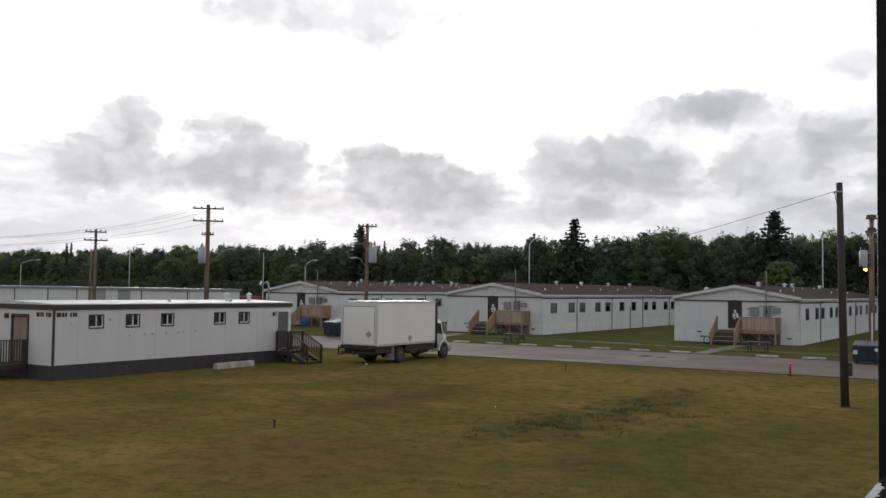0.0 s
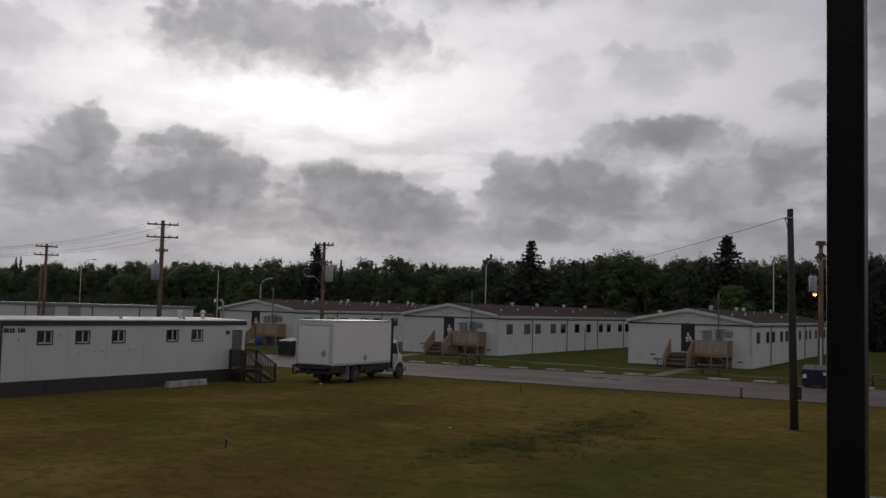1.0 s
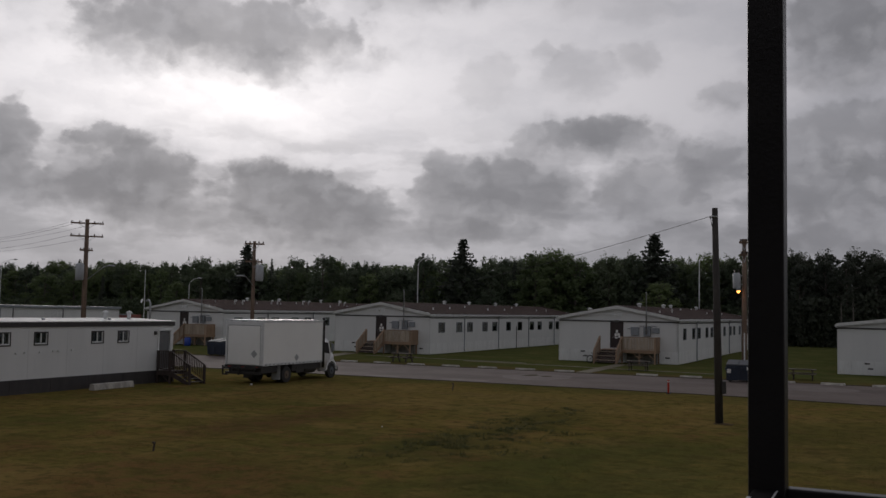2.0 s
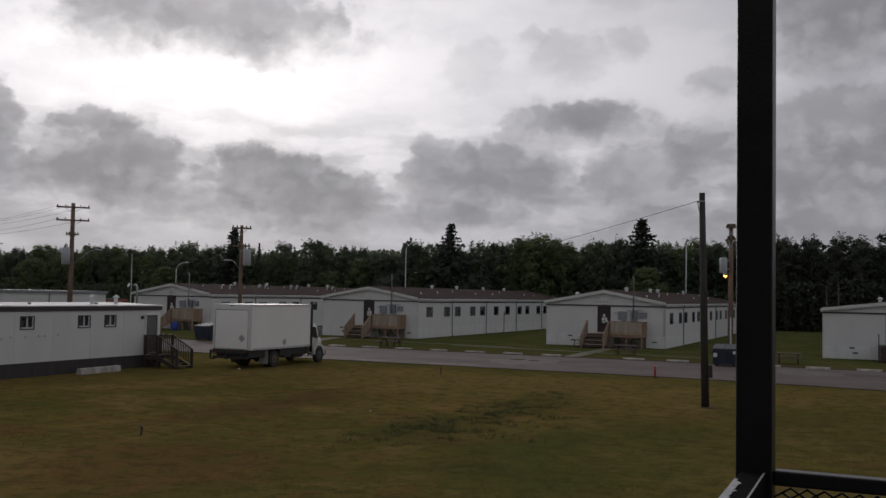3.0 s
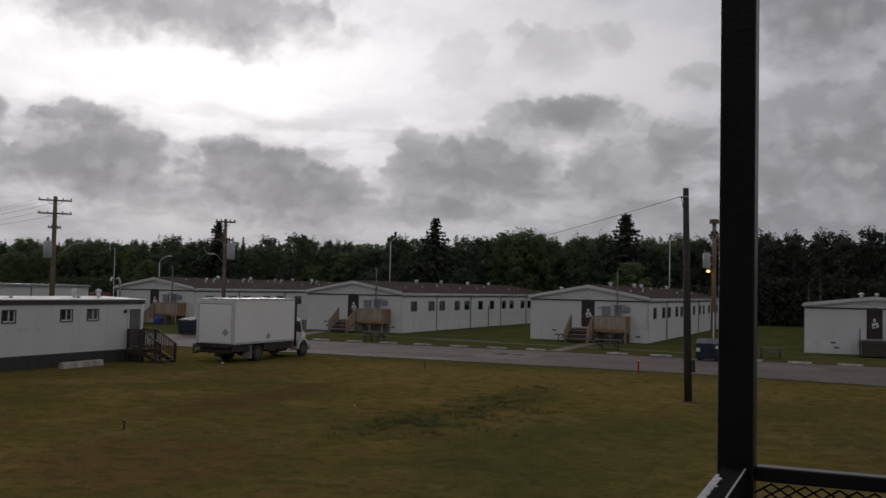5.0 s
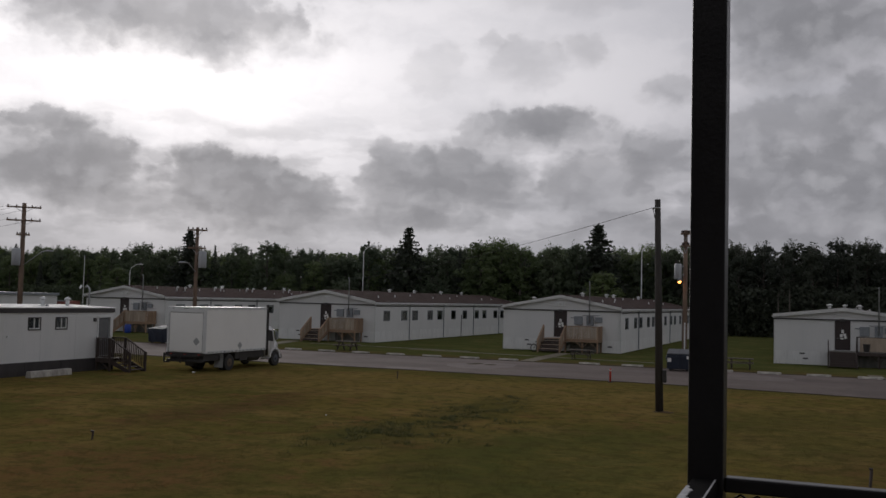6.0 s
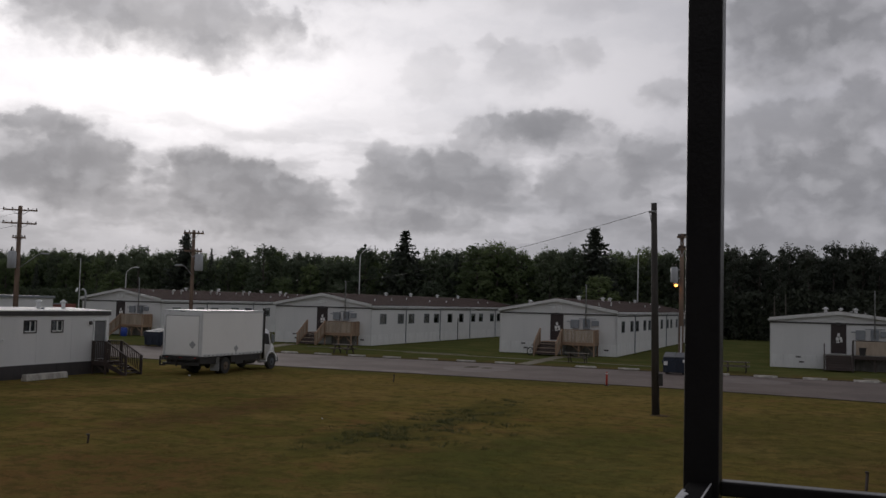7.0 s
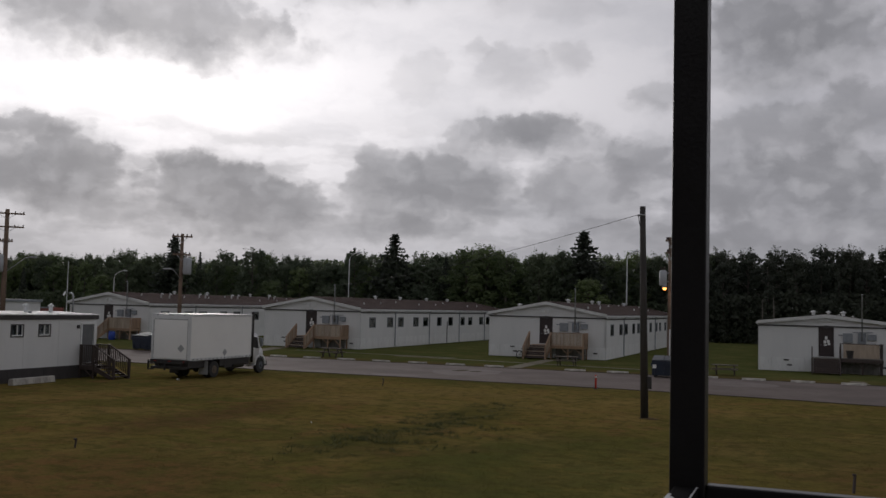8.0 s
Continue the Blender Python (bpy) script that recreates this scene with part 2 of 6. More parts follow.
def ground_material(name, gain=1.0, through_light=0.0):
    """Mown, tired grass: green, olive and straw patches, bare brown earth, darker rank grass in two old wheel hollows."""
    mat = bpy.data.materials.new(name)
    mat.use_nodes = True
    nt = mat.node_tree
    b = nt.nodes["Principled BSDF"]
    pos = node(nt, "ShaderNodeTexCoord").outputs["Object"]
    where = node(nt, "ShaderNodeSeparateXYZ")
    link(nt, pos, where.inputs[0])
    dry = span(nt, calc(nt, "ADD", where.outputs[1], calc(nt, "MULTIPLY", noise_of(nt, pos, 0.2, 3), 8.0)), 62.0, 52.0)
    grow = span(nt, noise_of(nt, pos, 0.075, 5, 0.6, False, 0.6), 0.34, 0.62)
    field = blend(nt, grow, GREEN, OLIVE)
    field = blend(nt, calc(nt, "MULTIPLY", span(nt, noise_of(nt, pos, 0.21, 6, 0.65), 0.46, 0.66), 0.8), field, STRAW)
    field = blend(nt, calc(nt, "MULTIPLY", span(nt, noise_of(nt, pos, 0.55, 6, 0.7), 0.48, 0.66), 0.7), field, EARTH)
    verge = blend(nt, span(nt, noise_of(nt, pos, 0.3, 5, 0.6), 0.4, 0.7), (0.048, 0.058, 0.02), (0.078, 0.074, 0.028))
    col = blend(nt, dry, verge, field)
    bare = calc(nt, "MULTIPLY", span(nt, where.outputs[1], 73.0, 67.5), span(nt, noise_of(nt, pos, 0.5, 6, 0.7), 0.36, 0.56))
    col = blend(nt, calc(nt, "MULTIPLY", calc(nt, "MULTIPLY", bare, span(nt, where.outputs[1], 62.0, 64.0)), 0.85), col, (0.088, 0.058, 0.026))
    ragged = span(nt, noise_of(nt, pos, 1.1, 6, 0.75), 0.34, 0.56, 0.25, 1.0)
    wob = vcalc(nt, "ADD", pos, vcalc(nt, "MULTIPLY", vcalc(nt, "SUBTRACT", noise_of(nt, pos, 0.6, 5, 0.65, True), (0.5, 0.5, 0.5)), (3.4, 3.4, 0)))
    for s, d, ra, rb, tint, much in ((-17.0, 44.5, 17.0, 7.5, (0.155, 0.112, 0.04), 0.55), (-19.0, 46.0, 8.0, 1.6, (0.14, 0.1, 0.04), 0.6), (-21.5, 31.0, 1.7, 8.5, (0.085, 0.050, 0.024), 0.8),
                                     (-16.5, 19.0, 4.0, 4.5, (0.115, 0.064, 0.028), 0.7), (-25.0, 19.5, 2.8, 3.8, (0.105, 0.06, 0.026), 0.65), (-28.0, 40.0, 3.0, 2.0, (0.12, 0.076, 0.03), 0.5),
                                     (-7.0, 26.0, 4.5, 9.0, (0.058, 0.064, 0.02), 0.7), (-13.4, 28.5, 2.1, 4.6, (0.050, 0.052, 0.018), 0.6), (-13.0, 36.5, 1.9, 6.5, (0.048, 0.050, 0.017), 0.6), (-9.5, 22.3, 1.6, 1.3, (0.045, 0.045, 0.016), 0.6), (0.0, 37.0, 5.0, 11.0, (0.066, 0.062, 0.021), 0.6), (2.5, 28.0, 3.0, 6.0, (0.095, 0.058, 0.025), 0.5)):
        r = vcalc(nt, "LENGTH", vcalc(nt, "MULTIPLY", vcalc(nt, "SUBTRACT", wob, (s, d, 0)), (1 / ra, 1 / rb, 0)))
        col = blend(nt, calc(nt, "MULTIPLY", span(nt, r, 1.2, 0.45, 0.0, much), ragged), col, tint)
    col = blend(nt, calc(nt, "MULTIPLY", span(nt, noise_of(nt, pos, 1.5, 6, 0.72), 0.47, 0.60), 0.55), col, (0.05, 0.044, 0.016))
    col = blend(nt, calc(nt, "MULTIPLY", span(nt, noise_of(nt, pos, 5.0, 5, 0.7), 0.45, 0.75), 0.45), col, tuple(c * 0.6 for c in GREEN))
    col = blend(nt, 1.0, col, (gain, gain, gain), "MULTIPLY")
    link(nt, col, b.inputs["Base Color"])
    b.inputs["Roughness"].default_value = 1.0
    b.inputs["Specular IOR Level"].default_value = 0.0
    if through_light:
        tr, mix = node(nt, "ShaderNodeBsdfTranslucent"), node(nt, "ShaderNodeMixShader")
        mix.inputs[0].default_value = through_light
        link(nt, col, tr.inputs[0]), link(nt, b.outputs[0], mix.inputs[1]), link(nt, tr.outputs[0], mix.inputs[2])
        link(nt, mix.outputs[0], nt.nodes["Material Output"].inputs[0])
    n = node(nt, "ShaderNodeBump")
    n.inputs["Strength"].default_value, n.inputs["Distance"].default_value = 0.5, 0.04
    link(nt, noise_of(nt, pos, 14.0, 6, 0.7), n.inputs["Height"])
    link(nt, n.outputs[0], b.inputs["Normal"])
    return mat


GREEN, OLIVE, STRAW, EARTH = (0.072, 0.067, 0.020), (0.114, 0.086, 0.026), (0.162, 0.110, 0.041), (0.126, 0.070, 0.031)
M = dict(
    grass=ground_material("grass_ground", 1.6),
    blade=ground_material("grass_blade", 2.05, 0.4),
    siding=surface("grey_white_siding", (0.70, 0.70, 0.695), 0.55, 0, (0.66, 0.665, 0.66), 0.7, 0.12, (0.45, 0.46, 0.46), 0.1, 30, True),
    skirting=surface("skirting_panel", (0.76, 0.765, 0.76), 0.6, 0, (0.69, 0.695, 0.69), 1.5, 0.4, (0.38, 0.38, 0.36), 0.2, 20, True),
    fascia=surface("pale_fascia", (0.68, 0.68, 0.675), 0.5, 0, (0.61, 0.615, 0.61), 2.0, 0.3, (0.4, 0.4, 0.4), 0.1, 20),
    shingle=surface("brown_shingles", (0.075, 0.048, 0.042), 0.95, 0, (0.05, 0.034, 0.031), 2.0, 0.5, (0.1, 0.07, 0.062), 0.8, 22, False, 0.15, 0, 0.12),
    dark_trim=surface("dark_trim", (0.06, 0.055, 0.055), 0.5, 0, (0.045, 0.042, 0.042), 3.0, 0.2, (0.12, 0.11, 0.1)),
    trailer_skirt=surface("dark_brown_skirt", (0.05, 0.044, 0.045), 0.6, 0, (0.038, 0.034, 0.035), 2.0, 0.4, (0.085, 0.075, 0.065), 0.2, 25, True),
    steel=surface("galvanised_steel", (0.42, 0.43, 0.44), 0.45, 0.7, (0.34, 0.35, 0.36), 5.0, 0.3, (0.25, 0.25, 0.25)),
    grey_metal=surface("grey_enamel_metal", (0.27, 0.29, 0.31), 0.5, 0.1, (0.21, 0.23, 0.25), 4.0, 0.3, (0.2, 0.2, 0.2)),
    white_metal=surface("white_enamel_metal", (0.72, 0.73, 0.73), 0.4, 0.1, (0.64, 0.65, 0.65), 4.0, 0.3, (0.4, 0.38, 0.35)),
    pale_enamel=surface("pale_grey_enamel", (0.44, 0.46, 0.48), 0.5, 0.1, (0.36, 0.38, 0.4), 3.0, 0.4, (0.24, 0.24, 0.24), 0.05, 20, True),
    door=surface("dark_brown_door", (0.035, 0.022, 0.022), 0.45, 0, (0.028, 0.018, 0.018), 3.0, 0.3, (0.07, 0.05, 0.045)),
    grey_door=surface("grey_door", (0.13, 0.135, 0.14), 0.5, 0, (0.11, 0.115, 0.12), 3.0, 0.3, (0.2, 0.2, 0.2)),
    paper=surface("white_paper", (0.8, 0.8, 0.78), 0.8),
    board=surface("weathered_plywood", (0.34, 0.25, 0.18), 0.8, 0, (0.26, 0.2, 0.16), 3.0, 0.5, (0.16, 0.11, 0.08), 0.2, 30, True),
    lumber=surface("treated_lumber", (0.37, 0.25, 0.165), 0.75, 0, (0.27, 0.18, 0.12), 5.0, 0.4, (0.18, 0.12, 0.08), 0.3, 60, True, 0.18),
    pale_lumber=surface("sun_bleached_lumber", (0.44, 0.36, 0.28), 0.8, 0, (0.36, 0.29, 0.22), 5.0, 0.4, (0.26, 0.2, 0.15), 0.3, 60, True, 0.15),
    brown_stain=surface("dark_stained_wood", (0.06, 0.042, 0.036), 0.65, 0, (0.042, 0.03, 0.027), 5.0, 0.3, (0.12, 0.09, 0.07), 0.3, 60, True, 0.2),
    grey_wood=surface("grey_weathered_wood", (0.22, 0.21, 0.19), 0.85, 0, (0.15, 0.145, 0.13), 5.0, 0.5, (0.08, 0.075, 0.07), 0.3, 60, True, 0.15),
    table_wood=surface("brown_grey_table_wood", (0.15, 0.125, 0.1), 0.85, 0, (0.1, 0.085, 0.07), 5.0, 0.5, (0.06, 0.05, 0.04), 0.3, 60, True, 0.15),
    pole_wood=surface("brown_pole_wood", (0.235, 0.165, 0.118), 0.85, 0, (0.14, 0.095, 0.07), 3.0, 0.5, (0.06, 0.045, 0.04), 0.6, 30, True),
    tarred_wood=surface("tarred_pole_wood", (0.05, 0.043, 0.038), 0.8, 0, (0.034, 0.03, 0.027), 3.0, 0.5, (0.09, 0.08, 0.07), 0.6, 30, True),
    asphalt=surface("wet_grey_asphalt", (0.166, 0.134, 0.121), 0.8, 0, (0.122, 0.098, 0.089), 0.25, 0.5, (0.085, 0.076, 0.076), 0.25, 60, False, 0, 0, 0.12),
    concrete=surface("worn_concrete", (0.55, 0.52, 0.47), 0.85, 0, (0.33, 0.31, 0.28), 4.0, 0.5, (0.2, 0.18, 0.15), 0.4, 40, False, 0.15),
    path=surface("dirt_path", (0.165, 0.142, 0.095), 0.9, 0, (0.14, 0.12, 0.085), 1.5, 0.5, (0.1, 0.09, 0.04), 0.4, 30),
    # lighter asphalt colour that stands in for wet sheen
    asphalt_sheen=surface("pale_asphalt_sheen", (0.18, 0.148, 0.135), 0.75, 0, (0.14, 0.114, 0.104), 0.8, 0.5, (0.12, 0.1, 0.1), 0.2, 40, False, 0, 0, 0.2),
    earth_edge=surface("dark_earth", (0.06, 0.048, 0.035), 0.9, 0, (0.09, 0.075, 0.045), 2.0, 0.5, (0.03, 0.026, 0.02), 0.5, 20, False, 0, 0, 0.05),
    truck_white=surface("white_truck_paint", (0.88, 0.875, 0.85), 0.4, 0, (0.85, 0.845, 0.82), 0.5, 0.08, (0.6, 0.58, 0.55), 0.03, 4),
    cab_white=surface("glossy_white_paint", (0.76, 0.76, 0.76), 0.25, 0, (0.72, 0.72, 0.72), 2.0, 0.2, (0.5, 0.48, 0.45), 0, 10, False, 0, 0.4),
    chassis=surface("black_chassis", (0.028, 0.026, 0.026), 0.6, 0, (0.036, 0.033, 0.03), 4.0, 0.4, (0.06, 0.05, 0.04)),
    rubber=surface("tyre_rubber", (0.025, 0.025, 0.025), 0.8, 0, (0.035, 0.034, 0.032), 8.0, 0.4, (0.07, 0.06, 0.05)),
    chrome=surface("dull_chrome", (0.5, 0.5, 0.5), 0.3, 0.9),
    rust=surface("rusty_hub", (0.16, 0.12, 0.09), 0.7, 0.3, (0.1, 0.08, 0.06), 8.0),
    grey_sign=surface("grey_placard", (0.40, 0.41, 0.41), 0.5),
    blue_bin=surface("dark_blue_steel", (0.026, 0.037, 0.06), 0.55, 0.1, (0.02, 0.028, 0.045), 1.5, 0.35, (0.06, 0.055, 0.06), 0.15, 15),
    blue_plastic=surface("blue_plastic", (0.02, 0.06, 0.35), 0.4),
    lid=surface("grey_plastic_lid", (0.085, 0.095, 0.11), 0.6, 0, (0.065, 0.07, 0.08), 3.0),
    red=surface("red_plastic", (0.55, 0.05, 0.03), 0.45, 0, (0.45, 0.045, 0.03), 6.0),
    red_steel=surface("faded_red_steel", (0.3, 0.09, 0.07), 0.7, 0, (0.22, 0.08, 0.065), 2.0, 0.4, (0.15, 0.09, 0.07)),
    black_paint=surface("glossy_black_paint", (0.03, 0.028, 0.0285), 0.4, 0, (0.024, 0.0225, 0.023), 9.0, 0.35, (0.018, 0.016, 0.015), 0.12, 90, False, 0, 0, 0.22),
    gloss_rail=surface("glossy_black_rail_paint", (0.03, 0.028, 0.0285), 0.32, 0, (0.024, 0.0225, 0.023), 9.0, 0.35, (0.05, 0.045, 0.04), 0.08, 60, False, 0, 0, 0.5),
    # pale metal for the worn rail top and the painted edge highlight
    wear_and_glint=surface("worn_metal_and_glint", (0.6, 0.6, 0.61), 0.55, 0.2, (0.45, 0.45, 0.46), 30.0, 0.3, (0.12, 0.11, 0.1), 0.1, 80),
    bare_soil=surface("bare_reddish_soil", (0.105, 0.07, 0.038), 0.95, 0, (0.075, 0.06, 0.03), 5.0, 0.5, (0.05, 0.05, 0.02), 0.6, 25, False, 0, 0, 0.05),
    matt_black=surface("matt_black_paint", (0.014, 0.013, 0.0135), 0.85, 0, (0.011, 0.0105, 0.0105), 9.0, 0.4, (0.03, 0.028, 0.027), 0.2, 90, False, 0, 0, 0.02),
    wire=surface("black_cable", (0.02, 0.02, 0.02), 0.6),
    porcelain=surface("brown_porcelain", (0.05, 0.03, 0.025), 0.3),
    # dark colour chosen so the post mirrors little of this wall
    unseen_wall=surface("dark_unseen_wall", (0.07, 0.062, 0.058), 0.8),
    bark=surface("grey_bark", (0.16, 0.14, 0.12), 0.9, 0, (0.09, 0.08, 0.07), 2.0, 0.4, (0.05, 0.045, 0.04), 0.5, 20, True),
    rank_grass=leafy("rank_grass_blade", (0.125, 0.125, 0.042), (0.085, 0.088, 0.03), 0.4),
    leaf=leafy("poplar_leaf", (0.138, 0.17, 0.106), (0.10, 0.128, 0.08), 0.5),
    # poplar leaf darkened, so the right end of the woods looks shaded
    leaf_shaded=leafy("shaded_leaf", (0.064, 0.075, 0.052), (0.05, 0.06, 0.044), 0.4),
    leaf_light=leafy("aspen_leaf", (0.165, 0.21, 0.095), (0.125, 0.165, 0.075), 0.5),
    needle=leafy("spruce_needle", (0.068, 0.08, 0.06), (0.046, 0.057, 0.045), 0.25),
    glass=glass("window_glass"),
    curtain=surface("grey_blue_curtain", (0.16, 0.17, 0.2), 0.8, 0, (0.09, 0.095, 0.11), 9.0),
    blind=surface("pale_blind", (0.5, 0.5, 0.47), 0.8),
    interior=surface("dim_interior", (0.12, 0.12, 0.12), 0.9),
    render_wall=surface("grey_siding_behind", (0.36, 0.37, 0.38), 0.7),
    roof_white=surface("white_membrane", (0.66, 0.66, 0.66), 0.6, 0, (0.56, 0.56, 0.55), 0.8, 0.4, (0.35, 0.34, 0.32)),
)
lampglow = bpy.data.materials.new("sodium_lamp_glow")
lampglow.use_nodes = True
lampglow.node_tree.nodes["Principled BSDF"].inputs["Emission Color"].default_value = (1.0, 0.36, 0.06, 1)
lampglow.node_tree.nodes["Principled BSDF"].inputs["Emission Strength"].default_value = 5.0
M["glow"] = lampglow


# ---- mesh helpers ----
def part(name, bm, material, parent=None, label="", smooth=False):
    me = bpy.data.meshes.new(name)
    bm.normal_update()
    bm.to_mesh(me)
    bm.free()
    me.materials.append(material)
    if smooth:
        for f in me.polygons:
            f.use_smooth = True
    ob = new(name, me)
    ob.parent = parent
    return tagged(ob, label)


def thing(name, m, label, category, group="", kind=""):
    ob = new(name)
    ob.empty_display_size = 0.2
    ob.matrix_world = m
    return tagged(ob, label, category, group, kind)


def box(bm, x0, x1, y0, y1, z0, z1, bevel=0.0, m=None):
    vs = [bm.verts.new(v) for v in ((x0, y0, z0), (x1, y0, z0), (x1, y1, z0), (x0, y1, z0), (x0, y0, z1), (x1, y0, z1), (x1, y1, z1), (x0, y1, z1))]
    fs = [bm.faces.new([vs[i] for i in q]) for q in ((3, 2, 1, 0), (4, 5, 6, 7), (0, 1, 5, 4), (1, 2, 6, 5), (2, 3, 7, 6), (3, 0, 4, 7))]
    if m is not None:
        bmesh.ops.transform(bm, matrix=m, verts=vs)
    if bevel:
        es = list({e for f in fs for e in f.edges})
        bmesh.ops.bevel(bm, geom=es, offset=bevel, segments=2, affect="EDGES", profile=0.6)
    return bm


def bx(*a, **k):
    return box(bmesh.new(), *a, **k)


def tube(bm, pts, r, n=8, caps=True):
    """A round bar through the points; r is one radius or one for each point."""
    pts = [Vector(p) for p in pts]
    rs = r if isinstance(r, (list, tuple)) else [r] * len(pts)
    rings = []
    for i, p in enumerate(pts):
        t = (pts[min(i + 1, len(pts) - 1)] - pts[max(i - 1, 0)]).normalized()
        a = t.cross(Vector((0, 0, 1)) if abs(t.z) < 0.9 else Vector((1, 0, 0))).normalized()
        c = t.cross(a)
        rings.append([bm.verts.new(p + rs[i] * (math.cos(2 * math.pi * k / n) * a + math.sin(2 * math.pi * k / n) * c)) for k in range(n)])
    for A, B in zip(rings, rings[1:]):
        for k in range(n):
            bm.faces.new((A[k], A[(k + 1) % n], B[(k + 1) % n], B[k]))
    if caps:
        bm.faces.new(rings[0][::-1]), bm.faces.new(rings[-1])
    bmesh.ops.recalc_face_normals(bm, faces=bm.faces)
    return bm


def bar(p0, p1, w, h=None):
    """A square-cut timber or steel from p0 to p1."""
    p0, p1, h = Vector(p0), Vector(p1), h or w
    bm = bmesh.new()
    ln = (p1 - p0).length
    box(bm, -w / 2, w / 2, -h / 2, h / 2, 0, ln)
    bmesh.ops.transform(bm, matrix=Matrix.Translation(p0) @ (p1 - p0).to_track_quat("Z", "Y").to_matrix().to_4x4(), verts=bm.verts)
    return bm


def prism(outline, y0, y1, axis="y"):
    """A plate of the outline (pairs) drawn out from y0 to y1."""
    bm = bmesh.new()
    at = {"y": lambda a, b, t: (a, t, b), "x": lambda a, b, t: (t, a, b), "z": lambda a, b, t: (a, b, t)}[axis]
    A = [bm.verts.new(at(a, b, y0)) for a, b in outline]
    B = [bm.verts.new(at(a, b, y1)) for a, b in outline]
    n = len(A)
    bm.faces.new(A), bm.faces.new(B[::-1])
    for i in range(n):
        bm.faces.new((A[i], B[i], B[(i + 1) % n], A[(i + 1) % n]))
    bmesh.ops.recalc_face_normals(bm, faces=bm.faces)
    return bm


def holed_wall(length, z0, z1, holes, thick=0.15):
    """A wall along x from 0, outer face at y=0, inner at y=thick, with real openings (x0, x1, z0, z1)."""
    xs = sorted({0.0, length, *(v for h in holes for v in h[:2])})
    zs = sorted({z0, z1, *(v for h in holes for v in h[2:])})
    solid = lambda i, k: 0 <= i < len(xs) - 1 and 0 <= k < len(zs) - 1 and not any(
        h[0] < (xs[i] + xs[i + 1]) / 2 < h[1] and h[2] < (zs[k] + zs[k + 1]) / 2 < h[3] for h in holes)
    bm = bmesh.new()
    made = {}
    v = lambda x, y, z: made.setdefault((x, y, z), bm.verts.new((x, y, z))) if (x, y, z) not in made else made[(x, y, z)]
    for i in range(len(xs) - 1):
        for k in range(len(zs) - 1):
            if not solid(i, k):
                continue
            a, b, c, d = xs[i], xs[i + 1], zs[k], zs[k + 1]
            for y in (0.0, thick):
                bm.faces.new([v(*p) for p in ((a, y, c), (b, y, c), (b, y, d), (a, y, d))])
            for there, e in ((solid(i - 1, k), ((a, c), (a, d))), (solid(i + 1, k), ((b, c), (b, d))), (solid(i, k - 1), ((a, c), (b, c))), (solid(i, k + 1), ((a, d), (b, d)))):
                if not there:
                    (p, q), (r, s) = e
                    bm.faces.new([v(p, 0.0, q), v(r, 0.0, s), v(r, thick, s), v(p, thick, q)])
    bmesh.ops.recalc_face_normals(bm, faces=bm.faces)
    return bm


def turned(bm, m):
    bmesh.ops.transform(bm, matrix=m, verts=bm.verts)
    return bm


def frame_bars(w, h, t, y0, y1):
    """Four bars round an opening of w by h, centred on x, sill at z=0."""
    bm = bmesh.new()
    box(bm, -w / 2, w / 2, y0, y1, 0, t), box(bm, -w / 2, w / 2, y0, y1, h - t, h)
    box(bm, -w / 2, -w / 2 + t, y0, y1, t, h - t), box(bm, w / 2 - t, w / 2, y0, y1, t, h - t)
    return bm


# ---- ground, road and kerb ----
def swell(x, y):
    """Height of the field's gentle hollows; flat under the road and the buildings."""
    calm = max(0.0, min(1.0, (52 - y) / 6)) * max(0.0, min(1.0, (y - 4) / 6)) * max(0.0, min(1.0, (x + 31) / 5))
    return calm * (0.10 * noise.noise((x * 0.16, y * 0.16, 0)) + 0.05 * noise.noise((x * 0.7, y * 0.7, 3)))


def ground():
    def steps(lo, hi, near_lo, near_hi, fine):
        out, v = [], near_lo
        while v <= near_hi:
            out.append(v)
            v += fine
        for edge, sign in ((near_lo, -1), (near_hi, 1)):
            v, st = edge, fine
            while (v > lo if sign < 0 else v < hi):
                st *= 1.6
                v += sign * st
                out.append(v)
        return sorted(out)

    xs, ys = steps(-2500, 2500, -46, 20, 0.75), steps(-1500, 2500, 6, 54, 0.75)
    bm = bmesh.new()
    rows = []
    for y in ys:
        row = []
        for x in xs:
            z = swell(x, y)
            row.append(bm.verts.new((x, y, z)))
        rows.append(row)
    for A, B in zip(rows, rows[1:]):
        for i in range(len(A) - 1):
            bm.faces.new((A[i], A[i + 1], B[i + 1], B[i]))
    ob = part("ground", bm, M["grass"], None, "", True)
    ob.matrix_world = site(0, 0)
    return tagged(ob, "tired olive-green mown grass field with brown worn patches", "grass", kind="structure")


ground()


def near_edge_at(s):
    """Where the field meets the asphalt: straight, then widening towards the junction, and broken by grass."""
    wide = 0.0 if s < -14 else -0.0062 * (s + 14) ** 2 if s < 12 else -4.19
    return 54.0 + wide + 0.16 * noise.noise((s * 0.45, 0, 7)) + 0.09 * noise.noise((s * 1.7, 0, 9))


EDGE = [-48 + 0.4 * k for k in range(171)]
road = part("road", prism([(-220, 67.2), (-220, 54.0)] + [(s, near_edge_at(s)) for s in EDGE] + [(120, 49.8), (120, 67.2)], -0.2, 0.015, "z"), M["asphalt"])
road.matrix_world = site(0, 0)
tagged(road, "wet grey asphalt camp road between grass verges", "road", kind="structure")
apron = part("road", bx(-58, -48, 48.0, 54.0, -0.2, 0.012), M["asphalt"])
apron.matrix_world = site(0, 0)
